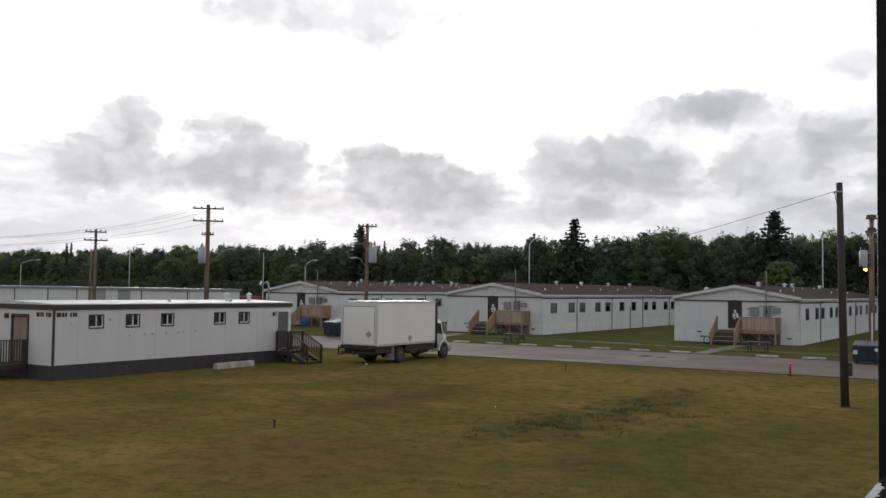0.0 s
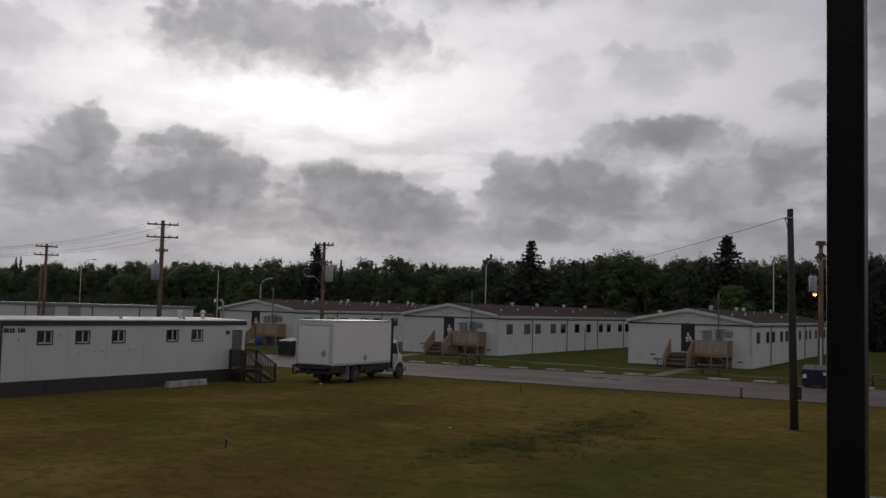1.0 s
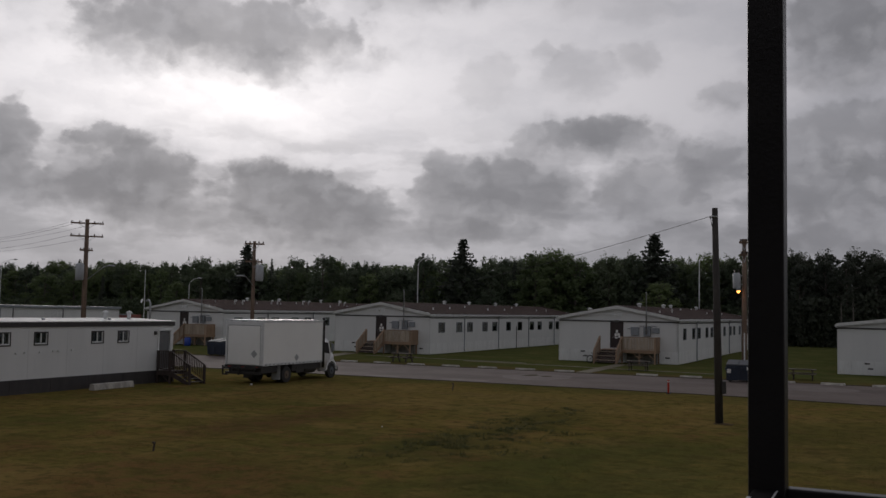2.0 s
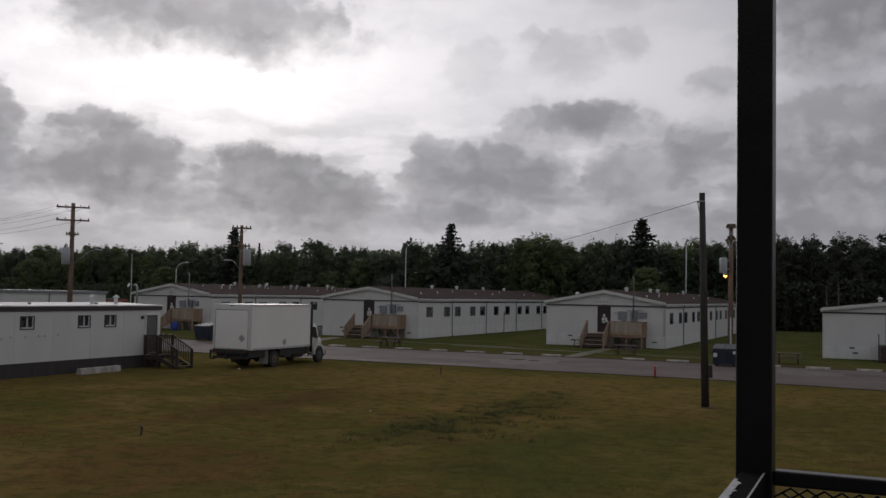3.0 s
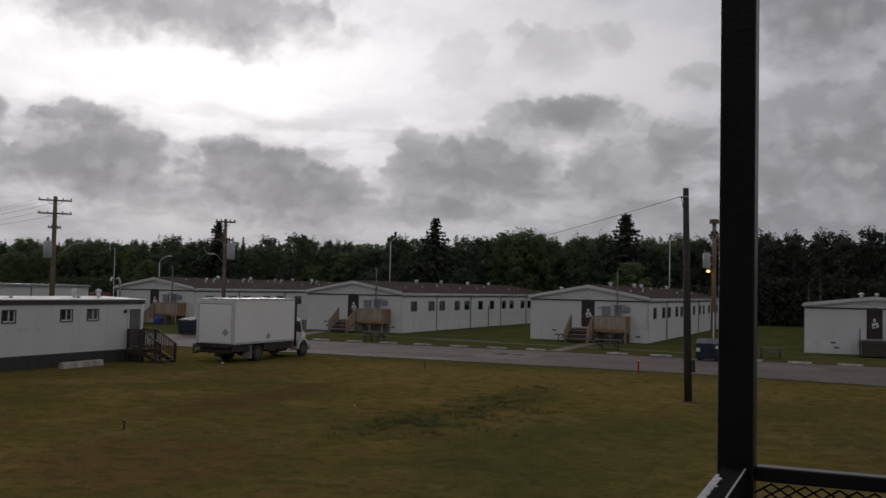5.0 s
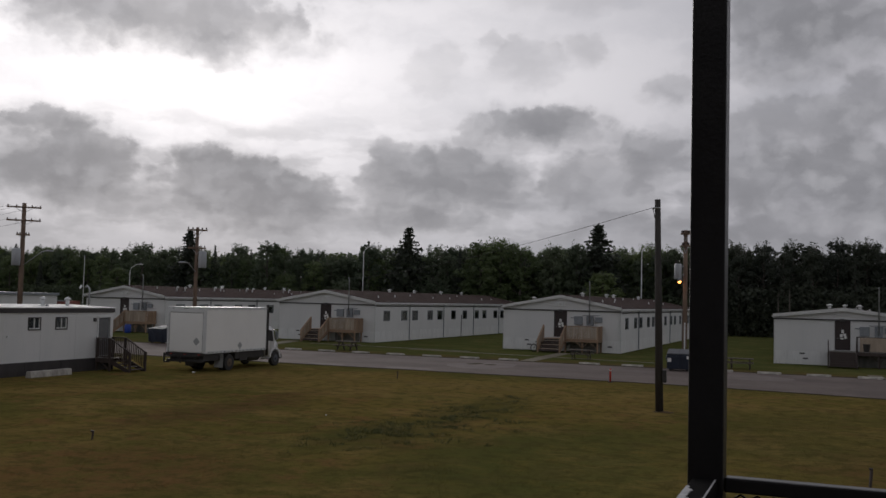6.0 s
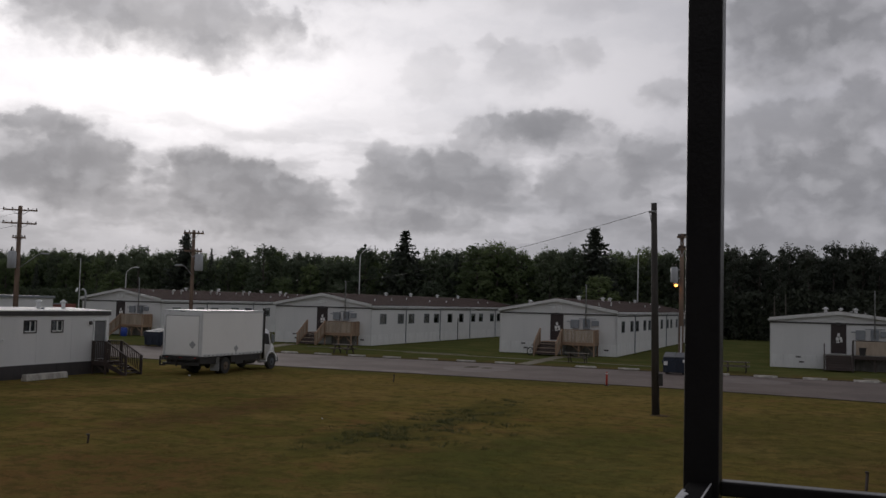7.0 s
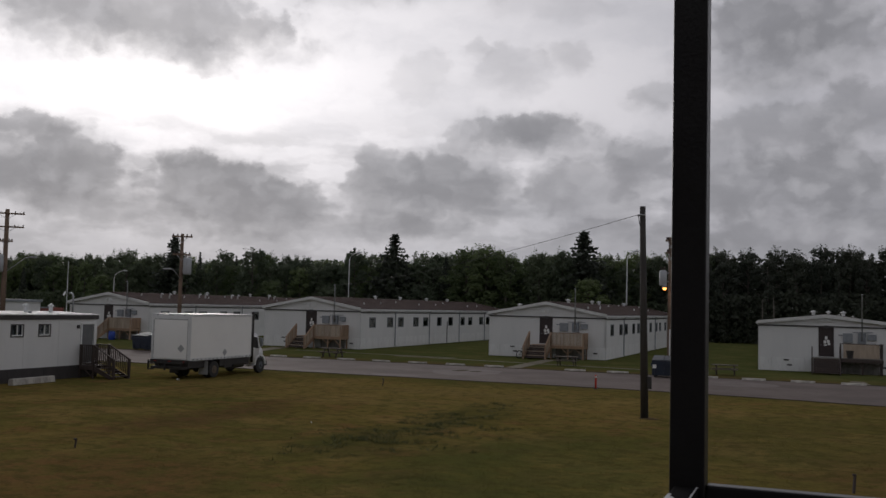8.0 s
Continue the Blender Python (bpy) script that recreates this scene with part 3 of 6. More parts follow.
tagged(apron, "grey asphalt turning behind the parked truck", "road", kind="structure")


def road_mark(name, spots, z, material, label):
    bm = bmesh.new()
    for cx, cy, rx, ry in spots:
        bm.faces.new([bm.verts.new((cx + rx * (1 + 0.3 * noise.noise((k, cx, 1))) * math.cos(k * 0.314), cy + ry * (1 + 0.35 * noise.noise((k, cy, 5))) * math.sin(k * 0.314), z)) for k in range(20)])
    ob = part(name, bm, M[material])
    ob.matrix_world = site(0, 0)
    tagged(ob, label, name.replace("_", " "), kind="structure")


# wet sheen on the road, painted as paler patches
road_mark("road_patch", ((-21.6, 61.0, 2.3, 3.2), (-24.6, 55.3, 1.6, 0.8), (-5.0, 62.5, 3.2, 2.2), (-30.5, 55.2, 1.2, 0.6)), 0.019, "asphalt_sheen", "pale patches painted as wet sheen on the asphalt road")
road_mark("pothole", ((-22.6, 62.2, 0.5, 0.9), (-21.4, 62.0, 0.4, 0.6)), 0.024, "earth_edge", "dark wet potholes in the asphalt road")
for k, (s0, d0, s1, d1, w) in enumerate(((-20.6, 67.3, -21.2, 81.0, 1.1), (-45.0, 67.3, -48.5, 81.5, 1.4), (3.2, 67.0, 2.9, 70.8, 0.9), (-34.0, 76.5, -12.0, 73.0, 0.5), (-45.0, 78.5, -28.5, 77.0, 0.45))):
    foot = part("footpath", prism([(s0 - w / 2, d0), (s0 + w / 2, d0), (s1 + w / 2, d1), (s1 - w / 2, d1)] if k < 3 else
                                  [(s0, d0 - w / 2), (s1, d1 - w / 2), (s1, d1 + w / 2), (s0, d0 + w / 2)], -0.1, 0.02, "z"), M["path"])
    foot.matrix_world = site(0, 0)
    tagged(foot, "trodden pale dirt path through the grass", "path", kind="structure")


def parking_bumper(m, length=1.5):
    bm = prism([(-0.13, 0), (0.13, 0), (0.08, 0.14), (-0.08, 0.14)], -length / 2, length / 2)
    bmesh.ops.transform(bm, matrix=pose(0, 0, 0, 0, 0, 90), verts=bm.verts)
    bmesh.ops.bevel(bm, geom=list(bm.edges), offset=0.015, segments=1, affect="EDGES")
    ob = part("parking_bumper", bm, M["concrete"])
    ob.matrix_world = m
    return tagged(ob, "worn pale concrete parking bumper along the road's grass edge", "parking bumper", "bumpers along the road")


first = parking_bumper(site(-40.3, 67.5, 0.01))
rnd = random.Random(4)
for k in range(-4, 28):
    if k not in (0, 7, 10):
        copy_thing(first, site(-40.3 + 3.06 * k, (67.5 if k < 10 else 66.9) + rnd.uniform(-0.06, 0.06), 0.01, rnd.uniform(-2.5, 2.5)))
# dark earth strip that also paints the kerb's shadow line
edge = part("verge", bx(-220, 120, 67.1, 67.32, -0.1, 0.05, 0.02), M["earth_edge"])
edge.matrix_world = site(0, 0)
near_edge = part("verge", prism([(s, near_edge_at(s) - 0.13 - 0.08 * noise.noise((s * 0.9, 3, 1))) for s in EDGE] + [(s, near_edge_at(s) + 0.03) for s in reversed(EDGE)], -0.1, 0.03, "z"), M["earth_edge"])
near_edge.matrix_world = site(0, 0)
tagged(near_edge, "dark broken asphalt edge beside the field", "verge", kind="structure")
tagged(edge, "dark earth edge with painted kerb shadow between road and grass", "verge", kind="structure")
beam = parking_bumper(site(-36.75, 37.7, 0.0, 92), 2.9)
beam.scale = (1.0, 1.5, 2.3)
tagged(beam, "long pale concrete block lying on the grass by the trailer", "concrete block")


# ---- windows, doors, vents ----
def window(parent, x, z, w, h, face, dark=False, blind=0.0, slider=False):
    """A window whose outer wall face is y=0 of the matrix face; x is its centre, z its sill."""
    at = face @ Matrix.Translation((x, 0, z))
    fr = part("window", turned(frame_bars(w, h, 0.06, -0.03, 0.08), at), M["dark_trim"] if dark else M["grey_metal"], parent, "dark-framed window" if dark else "grey-framed window")
    part("pane", turned(bx(-w / 2 + 0.05, w / 2 - 0.05, 0.03, 0.036, 0.05, h - 0.05), at), M["glass"], fr)
    if slider:
        part("sash", turned(bx(-0.03, 0.03, -0.01, 0.05, 0.06, h - 0.06), at), M["white_metal"], fr, "white sliding sash bar")
        part("sash", turned(bx(-w / 2 + 0.06, w / 2 - 0.06, -0.01, 0.05, 0.06, 0.12), at), M["white_metal"], fr)
        part("curtain", turned(bx(-w / 2 + 0.06, w / 2 - 0.06, 0.09, 0.1, 0.06, h - 0.06), at), M["curtain"], fr, "drawn grey-blue curtain")
        part("sash", turned(bx(w / 2 - 0.11, w / 2 - 0.06, -0.01, 0.05, 0.12, h - 0.06), at), M["white_metal"], fr)
    if blind:
        part("blind", turned(bx(-w / 2 + 0.06, w / 2 - 0.06, 0.09, 0.1, h * (1 - blind), h - 0.06), at), M["blind"], fr, "pale roller blind")


def mushroom_vent(parent, x, y, z, r=0.21, h=0.5):
    bm = tube(bmesh.new(), [(x, y, z - 0.15), (x, y, z + h * 0.6)], r * 0.7, 10)
    tube(bm, [(x, y, z + h * 0.56), (x, y, z + h * 0.62), (x, y, z + h * 0.82), (x, y, z + h * 0.9)], [r * 1.2, r * 1.35, r * 0.55, r * 0.1], 12)
    part("roof_vent", bm, M["white_metal"], parent, "white capped roof vent", True)


def goose_vent(parent, x, y, z, side=1):
    pts = [(x, y, z - 0.1), (x, y, z + 0.35)] + [(x + side * (0.14 - 0.14 * math.cos(a)), y, z + 0.35 + 0.14 * math.sin(a)) for a in (0.6, 1.2, 1.8, 2.4, 3.0)]
    part("roof_vent", tube(bmesh.new(), pts, 0.09, 8), M["white_metal"], parent, "white gooseneck roof vent", True)


# ---- bunkhouses ----
W, L, WALL, EAVE = 10.9, 48.0, 3.72, 3.98
SILLS = (1.9, 6.2, 9.0, 13.2, 16.1, 20.4, 24.2, 28.5, 31.4, 35.8, 38.6, 43.0)


def bunkhouse(s, d, vents, gooses, label, seed, apex=4.97):
    rnd = random.Random(seed)
    h = thing("bunkhouse", site(s, d), label, "building", "bunkhouses along the road")
    side = pose(W, 0, 0, 0, 0, 90)
    holes = [(y, y + 1.5, 2.08, 3.15) for y in SILLS]
    part("wall", holed_wall(W, 0.0, WALL, [(4.8, 6.0, 1.3, 3.62)]), M["siding"], h)
    part("wall", turned(holed_wall(L, 0.0, WALL, holes), side), M["siding"], h)
    part("wall", bx(0, 0.15, 0.15, L - 0.15, 0, WALL), M["siding"], h)
    part("wall", bx(0, W - 0.15, L - 0.15, L, 0, WALL), M["siding"], h)
    part("floor_slab", bx(0.16, W - 0.16, 0.16, L - 0.16, 1.0, 1.2), M["interior"], h)
    part("ceiling", bx(0.0, W, 0.0, L, WALL, WALL + 0.05), M["interior"], h)
    part("partition", bx(W - 4.2, W - 4.1, 0.2, L - 0.2, 1.2, WALL), M["interior"], h)
    # gable ends
    for y0, y1 in ((-0.02, 0.13), (L - 0.13, L + 0.02)):
        part("gable", prism([(0.0, WALL + 0.02), (W, WALL + 0.02), (W, EAVE - 0.2), (W / 2, apex - 0.1), (0.0, EAVE - 0.2)], y0, y1), M["siding"], h)
    for y0, y1 in ((-0.34, -0.24), (L + 0.24, L + 0.34)):
        for sgn in (-1, 1):
            xe, xm = (-0.1, W / 2) if sgn < 0 else (W + 0.1, W / 2)
            part("rake_board", prism([(xe, EAVE - 0.18), (xm, apex - 0.16), (xm, apex + 0.12), (xe, EAVE + 0.08)], y0, y1), M["fascia"], h, "pale broad rake board")
    for sgn in (-1, 1):
        xe = -0.13 if sgn < 0 else W + 0.13
        ze = EAVE - 0.06
        part("roof", prism([(xe, ze), (W / 2, apex + 0.06), (W / 2, apex + 0.16), (xe, ze + 0.1)], -0.32, L + 0.32), M["shingle"], h, "brown shingled roof slope")
        for k in range(9):
            f = (k + 0.6) / 9.3
            xa, za = xe + (W / 2 - xe) * f, ze + 0.1 + (apex + 0.06 - ze) * f
            part("shingle_course", turned(bx(-0.02, 0.02, -0.3, L + 0.3, 0.0, 0.018), Matrix.Translation((xa, 0, za))), M["shingle"], h)
        part("soffit", bx(*((-0.12, 0.0) if sgn < 0 else (W, W + 0.12)), -0.2, L + 0.2, WALL - 0.02, WALL + 0.04), M["fascia"], h)
        part("gutter", bx(*((-0.21, -0.12) if sgn < 0 else (W + 0.12, W + 0.21)), -0.3, L + 0.3, EAVE - 0.2, EAVE - 0.03, 0.02), M["white_metal"], h, "white eaves gutter")
    part("trim_band", bx(-0.04, W + 0.06, -0.07, -0.003, WALL - 0.1, WALL + 0.015), M["dark_trim"], h, "dark band across the gable foot")
    part("trim_band", bx(W + 0.003, W + 0.06, 0, L, WALL - 0.17, WALL - 0.07), M["dark_trim"], h)
    # skirting panels below the belt line
    x = 0.0
    while x < W - 0.1:
        w = min(1.22, W - x)
        part("skirting_panel", bx(x + 0.006, x + w - 0.006, -0.03, -0.004, 0.02, 1.08), M["skirting"], h)
        x += 1.22
    y = 0.0
    while y < L - 0.1:
        w = min(2.44, L - y)
        part("skirting_panel", bx(W + 0.004, W + 0.03, y + 0.006, y + w - 0.006, 0.02, 1.08), M["skirting"], h)
        y += 2.44
    part("corner_trim", bx(W - 0.06, W + 0.035, -0.035, 0.06, 0.02, WALL - 0.1), M["fascia"], h)
    part("corner_trim", bx(-0.035, 0.06, -0.035, 0.06, 0.02, WALL - 0.1), M["fascia"], h)
    for y in (8.2, 17.9, 27.9, 37.8, 46.5):
        part("downpipe", tube(bmesh.new(), [(W + 0.17, y, EAVE - 0.18), (W + 0.16, y, EAVE - 0.3), (W + 0.09, y, EAVE - 0.45), (W + 0.09, y, 0.15), (W + 0.2, y, 0.05)], 0.055, 8), M["grey_metal"], h, "grey downpipe", True)
    for y in SILLS:
        window(h, y + 0.75, 2.08, 1.5, 1.07, side, False, rnd.choice((0.0, 0.45, 0.0, 0.9, 0.3)))
    # door with notices, lamps over it
    dr = part("door", bx(4.86, 5.94, 0.02, 0.07, 1.3, 3.56, 0.006), M["door"], h, "dark brown door with white notices")
    part("door_frame", turned(frame_bars(1.2, 2.32, 0.06, -0.04, 0.12), Matrix.Translation((5.4, 0, 1.3))), M["door"], h)
    for px, pz, pw, ph in ((5.4, 2.78, 0.2, 0.27), (5.3, 2.45, 0.22, 0.26), (5.56, 2.5, 0.22, 0.22), (5.62, 2.3, 0.2, 0.2), (5.34, 2.2, 0.24, 0.12)):
        part("notice", bx(px - pw / 2, px + pw / 2, 0.008, 0.018, pz - ph / 2, pz + ph / 2), M["paper"], dr)
    part("door_handle", tube(bmesh.new(), [(4.96, 0.02, 2.2), (4.96, -0.06, 2.2), (5.08, -0.06, 2.2)], 0.015, 6), M["steel"], dr)
    for x in (5.05, 5.65):
        part("floodlight", bx(x - 0.17, x + 0.17, -0.13, -0.022, 4.05, 4.38, 0.02), M["white_metal"], h, "white box floodlight on the gable")
    part("bulkhead_lamp", bx(5.22, 5.58, -0.14, -0.02, 3.55, 3.78, 0.02), M["dark_trim"], h)
    # meters, conduit and mast
    for x0, x1, z0, z1, dp in ((6.7, 7.45, 2.45, 3.2, 0.2), (7.85, 8.45, 2.4, 3.25, 0.26), (8.6, 9.25, 2.68, 3.15, 0.16), (6.35, 6.8, 3.0, 3.08, 0.08)):
        part("electrical_box", bx(x0, x1, -dp, -0.004, z0, z1, 0.015), M["grey_metal"], h, "grey electrical box")
    part("conduit", tube(bmesh.new(), [(7.45, -0.06, 3.3), (9.0, -0.06, 3.3)], 0.03, 6), M["grey_metal"], h)
    part("service_mast", tube(bmesh.new(), [(8.15, -0.42, 2.6), (8.15, -0.42, 6.15), (8.15, -0.5, 6.3), (8.15, -0.62, 6.25)], 0.055, 8), M["steel"], h, "steel service mast above the eaves", True)
    part("meter", turned(tube(bmesh.new(), [(0, 0, 0), (0, 0, 0.14)], 0.11, 12), pose(8.15, -0.26, 2.95, 90, 0, 0)), M["steel"], h, "round electric meter", True)
    for x, z in ((2.25, 0.9), (2.5, 0.5), (9.95, 0.55)):
        part("foundation_vent", bx(x - 0.2, x + 0.2, -0.045, -0.032, z - 0.06, z + 0.06), M["dark_trim"], h)
    for x, y in vents:
        z = apex + 0.1 - abs(x - W / 2) * (apex - EAVE + 0.06) / (W / 2 + 0.3)
        mushroom_vent(h, x, y, z)
    for x, y in gooses:
        z = apex + 0.1 - abs(x - W / 2) * (apex - EAVE + 0.06) / (W / 2 + 0.3)
        goose_vent(h, x, y, z)
    for k in range(8):
        y = 4.0 + 5.3 * k + rnd.uniform(-1.2, 1.2)
        x = W / 2 + rnd.uniform(0.9, 3.6)
        z = apex + 0.12 - (x - W / 2) * (apex - EAVE + 0.06) / (W / 2 + 0.13)
        part("roof_vent", tube(bmesh.new(), [(x, y, z - 0.1), (x, y, z + 0.22)], 0.06, 8), M["white_metal"], h, "small white plumbing vent")
    return h


WHITE = "long low grey-white bunkhouse with brown shingle roof"
bunkhouse(-27.9, 84.3, ((5.9, 6.2), (5.9, 16.9), (5.9, 20.5), (6.1, 34.4), (2.0, 3.0)), (), WHITE + " and notices", 1)
bunkhouse(-52.2, 84.5, ((5.8, 14.0), (5.8, 21.0), (5.8, 29.5), (5.8, 37.0)), (), WHITE + " behind a picnic table", 2)
bunkhouse(-77.9, 85.0, ((5.7, 11.1), (5.6, 18.0), (5.6, 28.0), (5.6, 33.0)), ((8.1, 5.5), (8.1, 7.0), (7.6, 13.5), (7.6, 14.8), (7.4, 20.8), (7.4, 22.2), (7.4, 29.9), (7.4, 31.3)), WHITE + " beyond the parked truck", 3)
far_house = bunkhouse(-3.95, 80.5, ((4.4, 2.5), (6.8, 2.5), (5.9, 20.0)), (), WHITE + " and dark porch", 4, 4.56)
far_house.scale = (0.93, 1.0, 0.97)


def porch(m, dark=False):
    """Timber stoop before a door: floor, posts, rails and a flight of steps down towards the road between two boarded wings."""
    rail, boards = (M["lumber"], M["pale_lumber"]) if not dark else (M["brown_stain"], M["grey_wood"])
    tread = M["brown_stain"]
    p = thing("porch", m, "tan timber porch with boarded rails and steps" if not dark else "dark weathered timber porch with open rail and steps", "porch", "porches")
    top, end = 1.2, 8.6
    for k in range(11):
        part("deck_board", bx(3.6, end, -1.72 + k * 0.155, -1.575 + k * 0.155, top - 0.04, top), boards if dark else rail, p)
    part("rim_joist", bx(5.6, end, -1.76, -1.722, top - 0.26, top - 0.002), rail, p)
    part("rim_joist", bx(end + 0.002, end + 0.04, -1.76, -0.02, top - 0.26, top - 0.002), rail, p)
    for x, y in ((end - 0.05, -1.66), (5.66, -1.66), (3.65, -1.66), (end - 0.05, -0.25), (7.2, -1.66)):
        low = x == 7.2 or (dark and x < 5)
        part("post", bx(x - 0.06, x + 0.06, y - 0.06, y + 0.06, 0, top - 0.045 if low else 2.3), rail, p)
    part("brace", bar((end - 0.1, -1.7, 0.4), (end - 0.75, -1.7, top - 0.22), 0.09, 0.04), rail, p)
    part("brace", bar((7.15, -1.7, 0.5), (6.6, -1.7, top - 0.22), 0.09, 0.04), rail, p)
    part("brace", bar((7.25, -1.7, 0.5), (7.75, -1.7, top - 0.22), 0.09, 0.04), rail, p)
    part("top_rail", bx(5.6, end + 0.05, -1.76, -1.6, 2.3, 2.35), rail, p)
    part("top_rail", bx(end - 0.12, end + 0.04, -1.6, -0.05, 2.3, 2.35), rail, p)
    if dark:
        part("back_board", bx(5.9, end - 0.15, -0.34, -0.31, top + 0.004, 2.26), M["pale_lumber"], p, "stained pale plywood board behind the rail")
    else:
        part("bottom_rail", bx(5.72, end - 0.11, -1.69, -1.65, top + 0.08, top + 0.15), rail, p)
        x = 5.74
        while x < end - 0.14:
            part("baluster", bx(x, x + 0.105, -1.73, -1.7, top + 0.02, 2.3), boards, p)
            x += 0.127
        y = -1.55
        while y < -0.1:
            part("baluster", bx(end, end + 0.03, y, y + 0.105, top + 0.02, 2.3), rail, p)
            y += 0.127
    # steps
    n = 6
    for k in range(n):
        z, y = top - (k + 1) * top / (n + 1), -1.74 - k * 0.29
        part("tread", bx(3.72, 5.58, y - 0.3, y, z - 0.045, z), tread if dark or k % 2 else boards, p)
        part("riser", bx(3.74, 5.56, y - 0.01, y + 0.01, z - 0.05, z + top / (n + 1) - 0.05), tread, p)
    for x in (3.62, 5.6):
        part("stringer", prism([(-1.72, top - 0.02), (-1.72, top - 0.4), (-3.3, 0.0), (-3.55, 0.0), (-3.55, 0.12)], x, x + 0.06, "x"), rail, p)
        if dark:
            part("newel_post", bx(x - 0.02, x + 0.06, -1.74, -1.66, top, 2.05), rail, p)
            continue
        part("handrail", bar((x + 0.03, -1.62, 2.36), (x + 0.03, -3.6, 1.06), 0.14, 0.05), rail, p)
        part("newel_post", bx(x - 0.02, x + 0.08, -3.58, -3.48, 0, 1.06), rail, p)
        for k in range(14):
            y = -1.64 - k * 0.132
            zt = 2.34 + (y + 1.62) * 0.66
            part("baluster", bx(x - 0.02, x + 0.005, y - 0.122, y, zt - 1.28, zt), boards if k % 5 else rail, p)
    part("under_panel", bx(5.8, end - 0.15, -0.5, -0.46, 0.0, top - 0.28), M["grey_wood"], p)
    return p


for s, d, dark in ((-27.25, 84.3, False), (-51.2, 84.5, False), (-76.7, 85.0, False), (-3.6, 80.5, True)):
    porch(site(s, d), dark)


def picnic_table(m):
    t = thing("picnic_table", m, "grey weathered wooden picnic table on the grass verge", "picnic table", "picnic tables")
    for k in range(5):
        part("tabletop_board", bx(-0.92, 0.92, -0.37 + k * 0.15, -0.235 + k * 0.15, 0.70, 0.75), M["table_wood"], t)
    for sg in (-1, 1):
        for k in range(2):
            y = sg * (0.62 + 0.14 * k)
            part("bench_board", bx(-0.92, 0.92, y - 0.065, y + 0.065, 0.41, 0.46), M["table_wood"], t)
        x = sg * 0.62
        part("leg_brace", bx(x - 0.02, x + 0.02, -0.8, 0.8, 0.33, 0.42), M["brown_stain"], t)
        part("top_brace", bx(x - 0.02, x + 0.02, -0.36, 0.36, 0.62, 0.71), M["brown_stain"], t)
        for e in (-1, 1):
            part("leg", bar((x + 0.055, e * 0.58, 0), (x + 0.055, e * 0.22, 0.71), 0.06, 0.13), M["brown_stain"], t)
    return t


table = picnic_table(site(-17.9, 73.3, 0, 3))
for s, d, a in ((-37.0, 70.5, -4), (-5.8, 71.2, 2)):
    copy_thing(table, site(s, d, 0, a))


# ---- long building beyond the trailer ----
def long_block():
    h = thing("long_building", site(-160.5, 84.0), "long low flat-roofed white building with patched wall panels", "building")
    n = 70.5
    part("wall", bx(0, n, 0, 9, 0, 3.7), M["siding"], h)
    part("roof_edge", bx(-0.2, n + 0.2, -0.25, 9.2, 3.7, 4.02, 0.03), M["grey_metal"], h, "grey metal roof edge")
    rnd = random.Random(9)
    x = 0.0
    while x < n - 0.3:
        w = min(rnd.choice((1.22, 2.44, 2.44, 3.66)), n - x)
        part("wall_panel", bx(x + 0.01, x + w - 0.01, -0.03, -0.003, 0.05, 3.66), rnd.choice((M["siding"], M["siding"], M["skirting"], M["render_wall"], M["white_metal"])), h)
        x += w
    for x in (8.0, 21.5, 35.0, 42.7, 49.0, 62.0, n - 0.05):
        part("downpipe", tube(bmesh.new(), [(x, -0.09, 3.75), (x, -0.09, 0.1)], 0.06, 8), M["dark_trim"], h)


long_block()


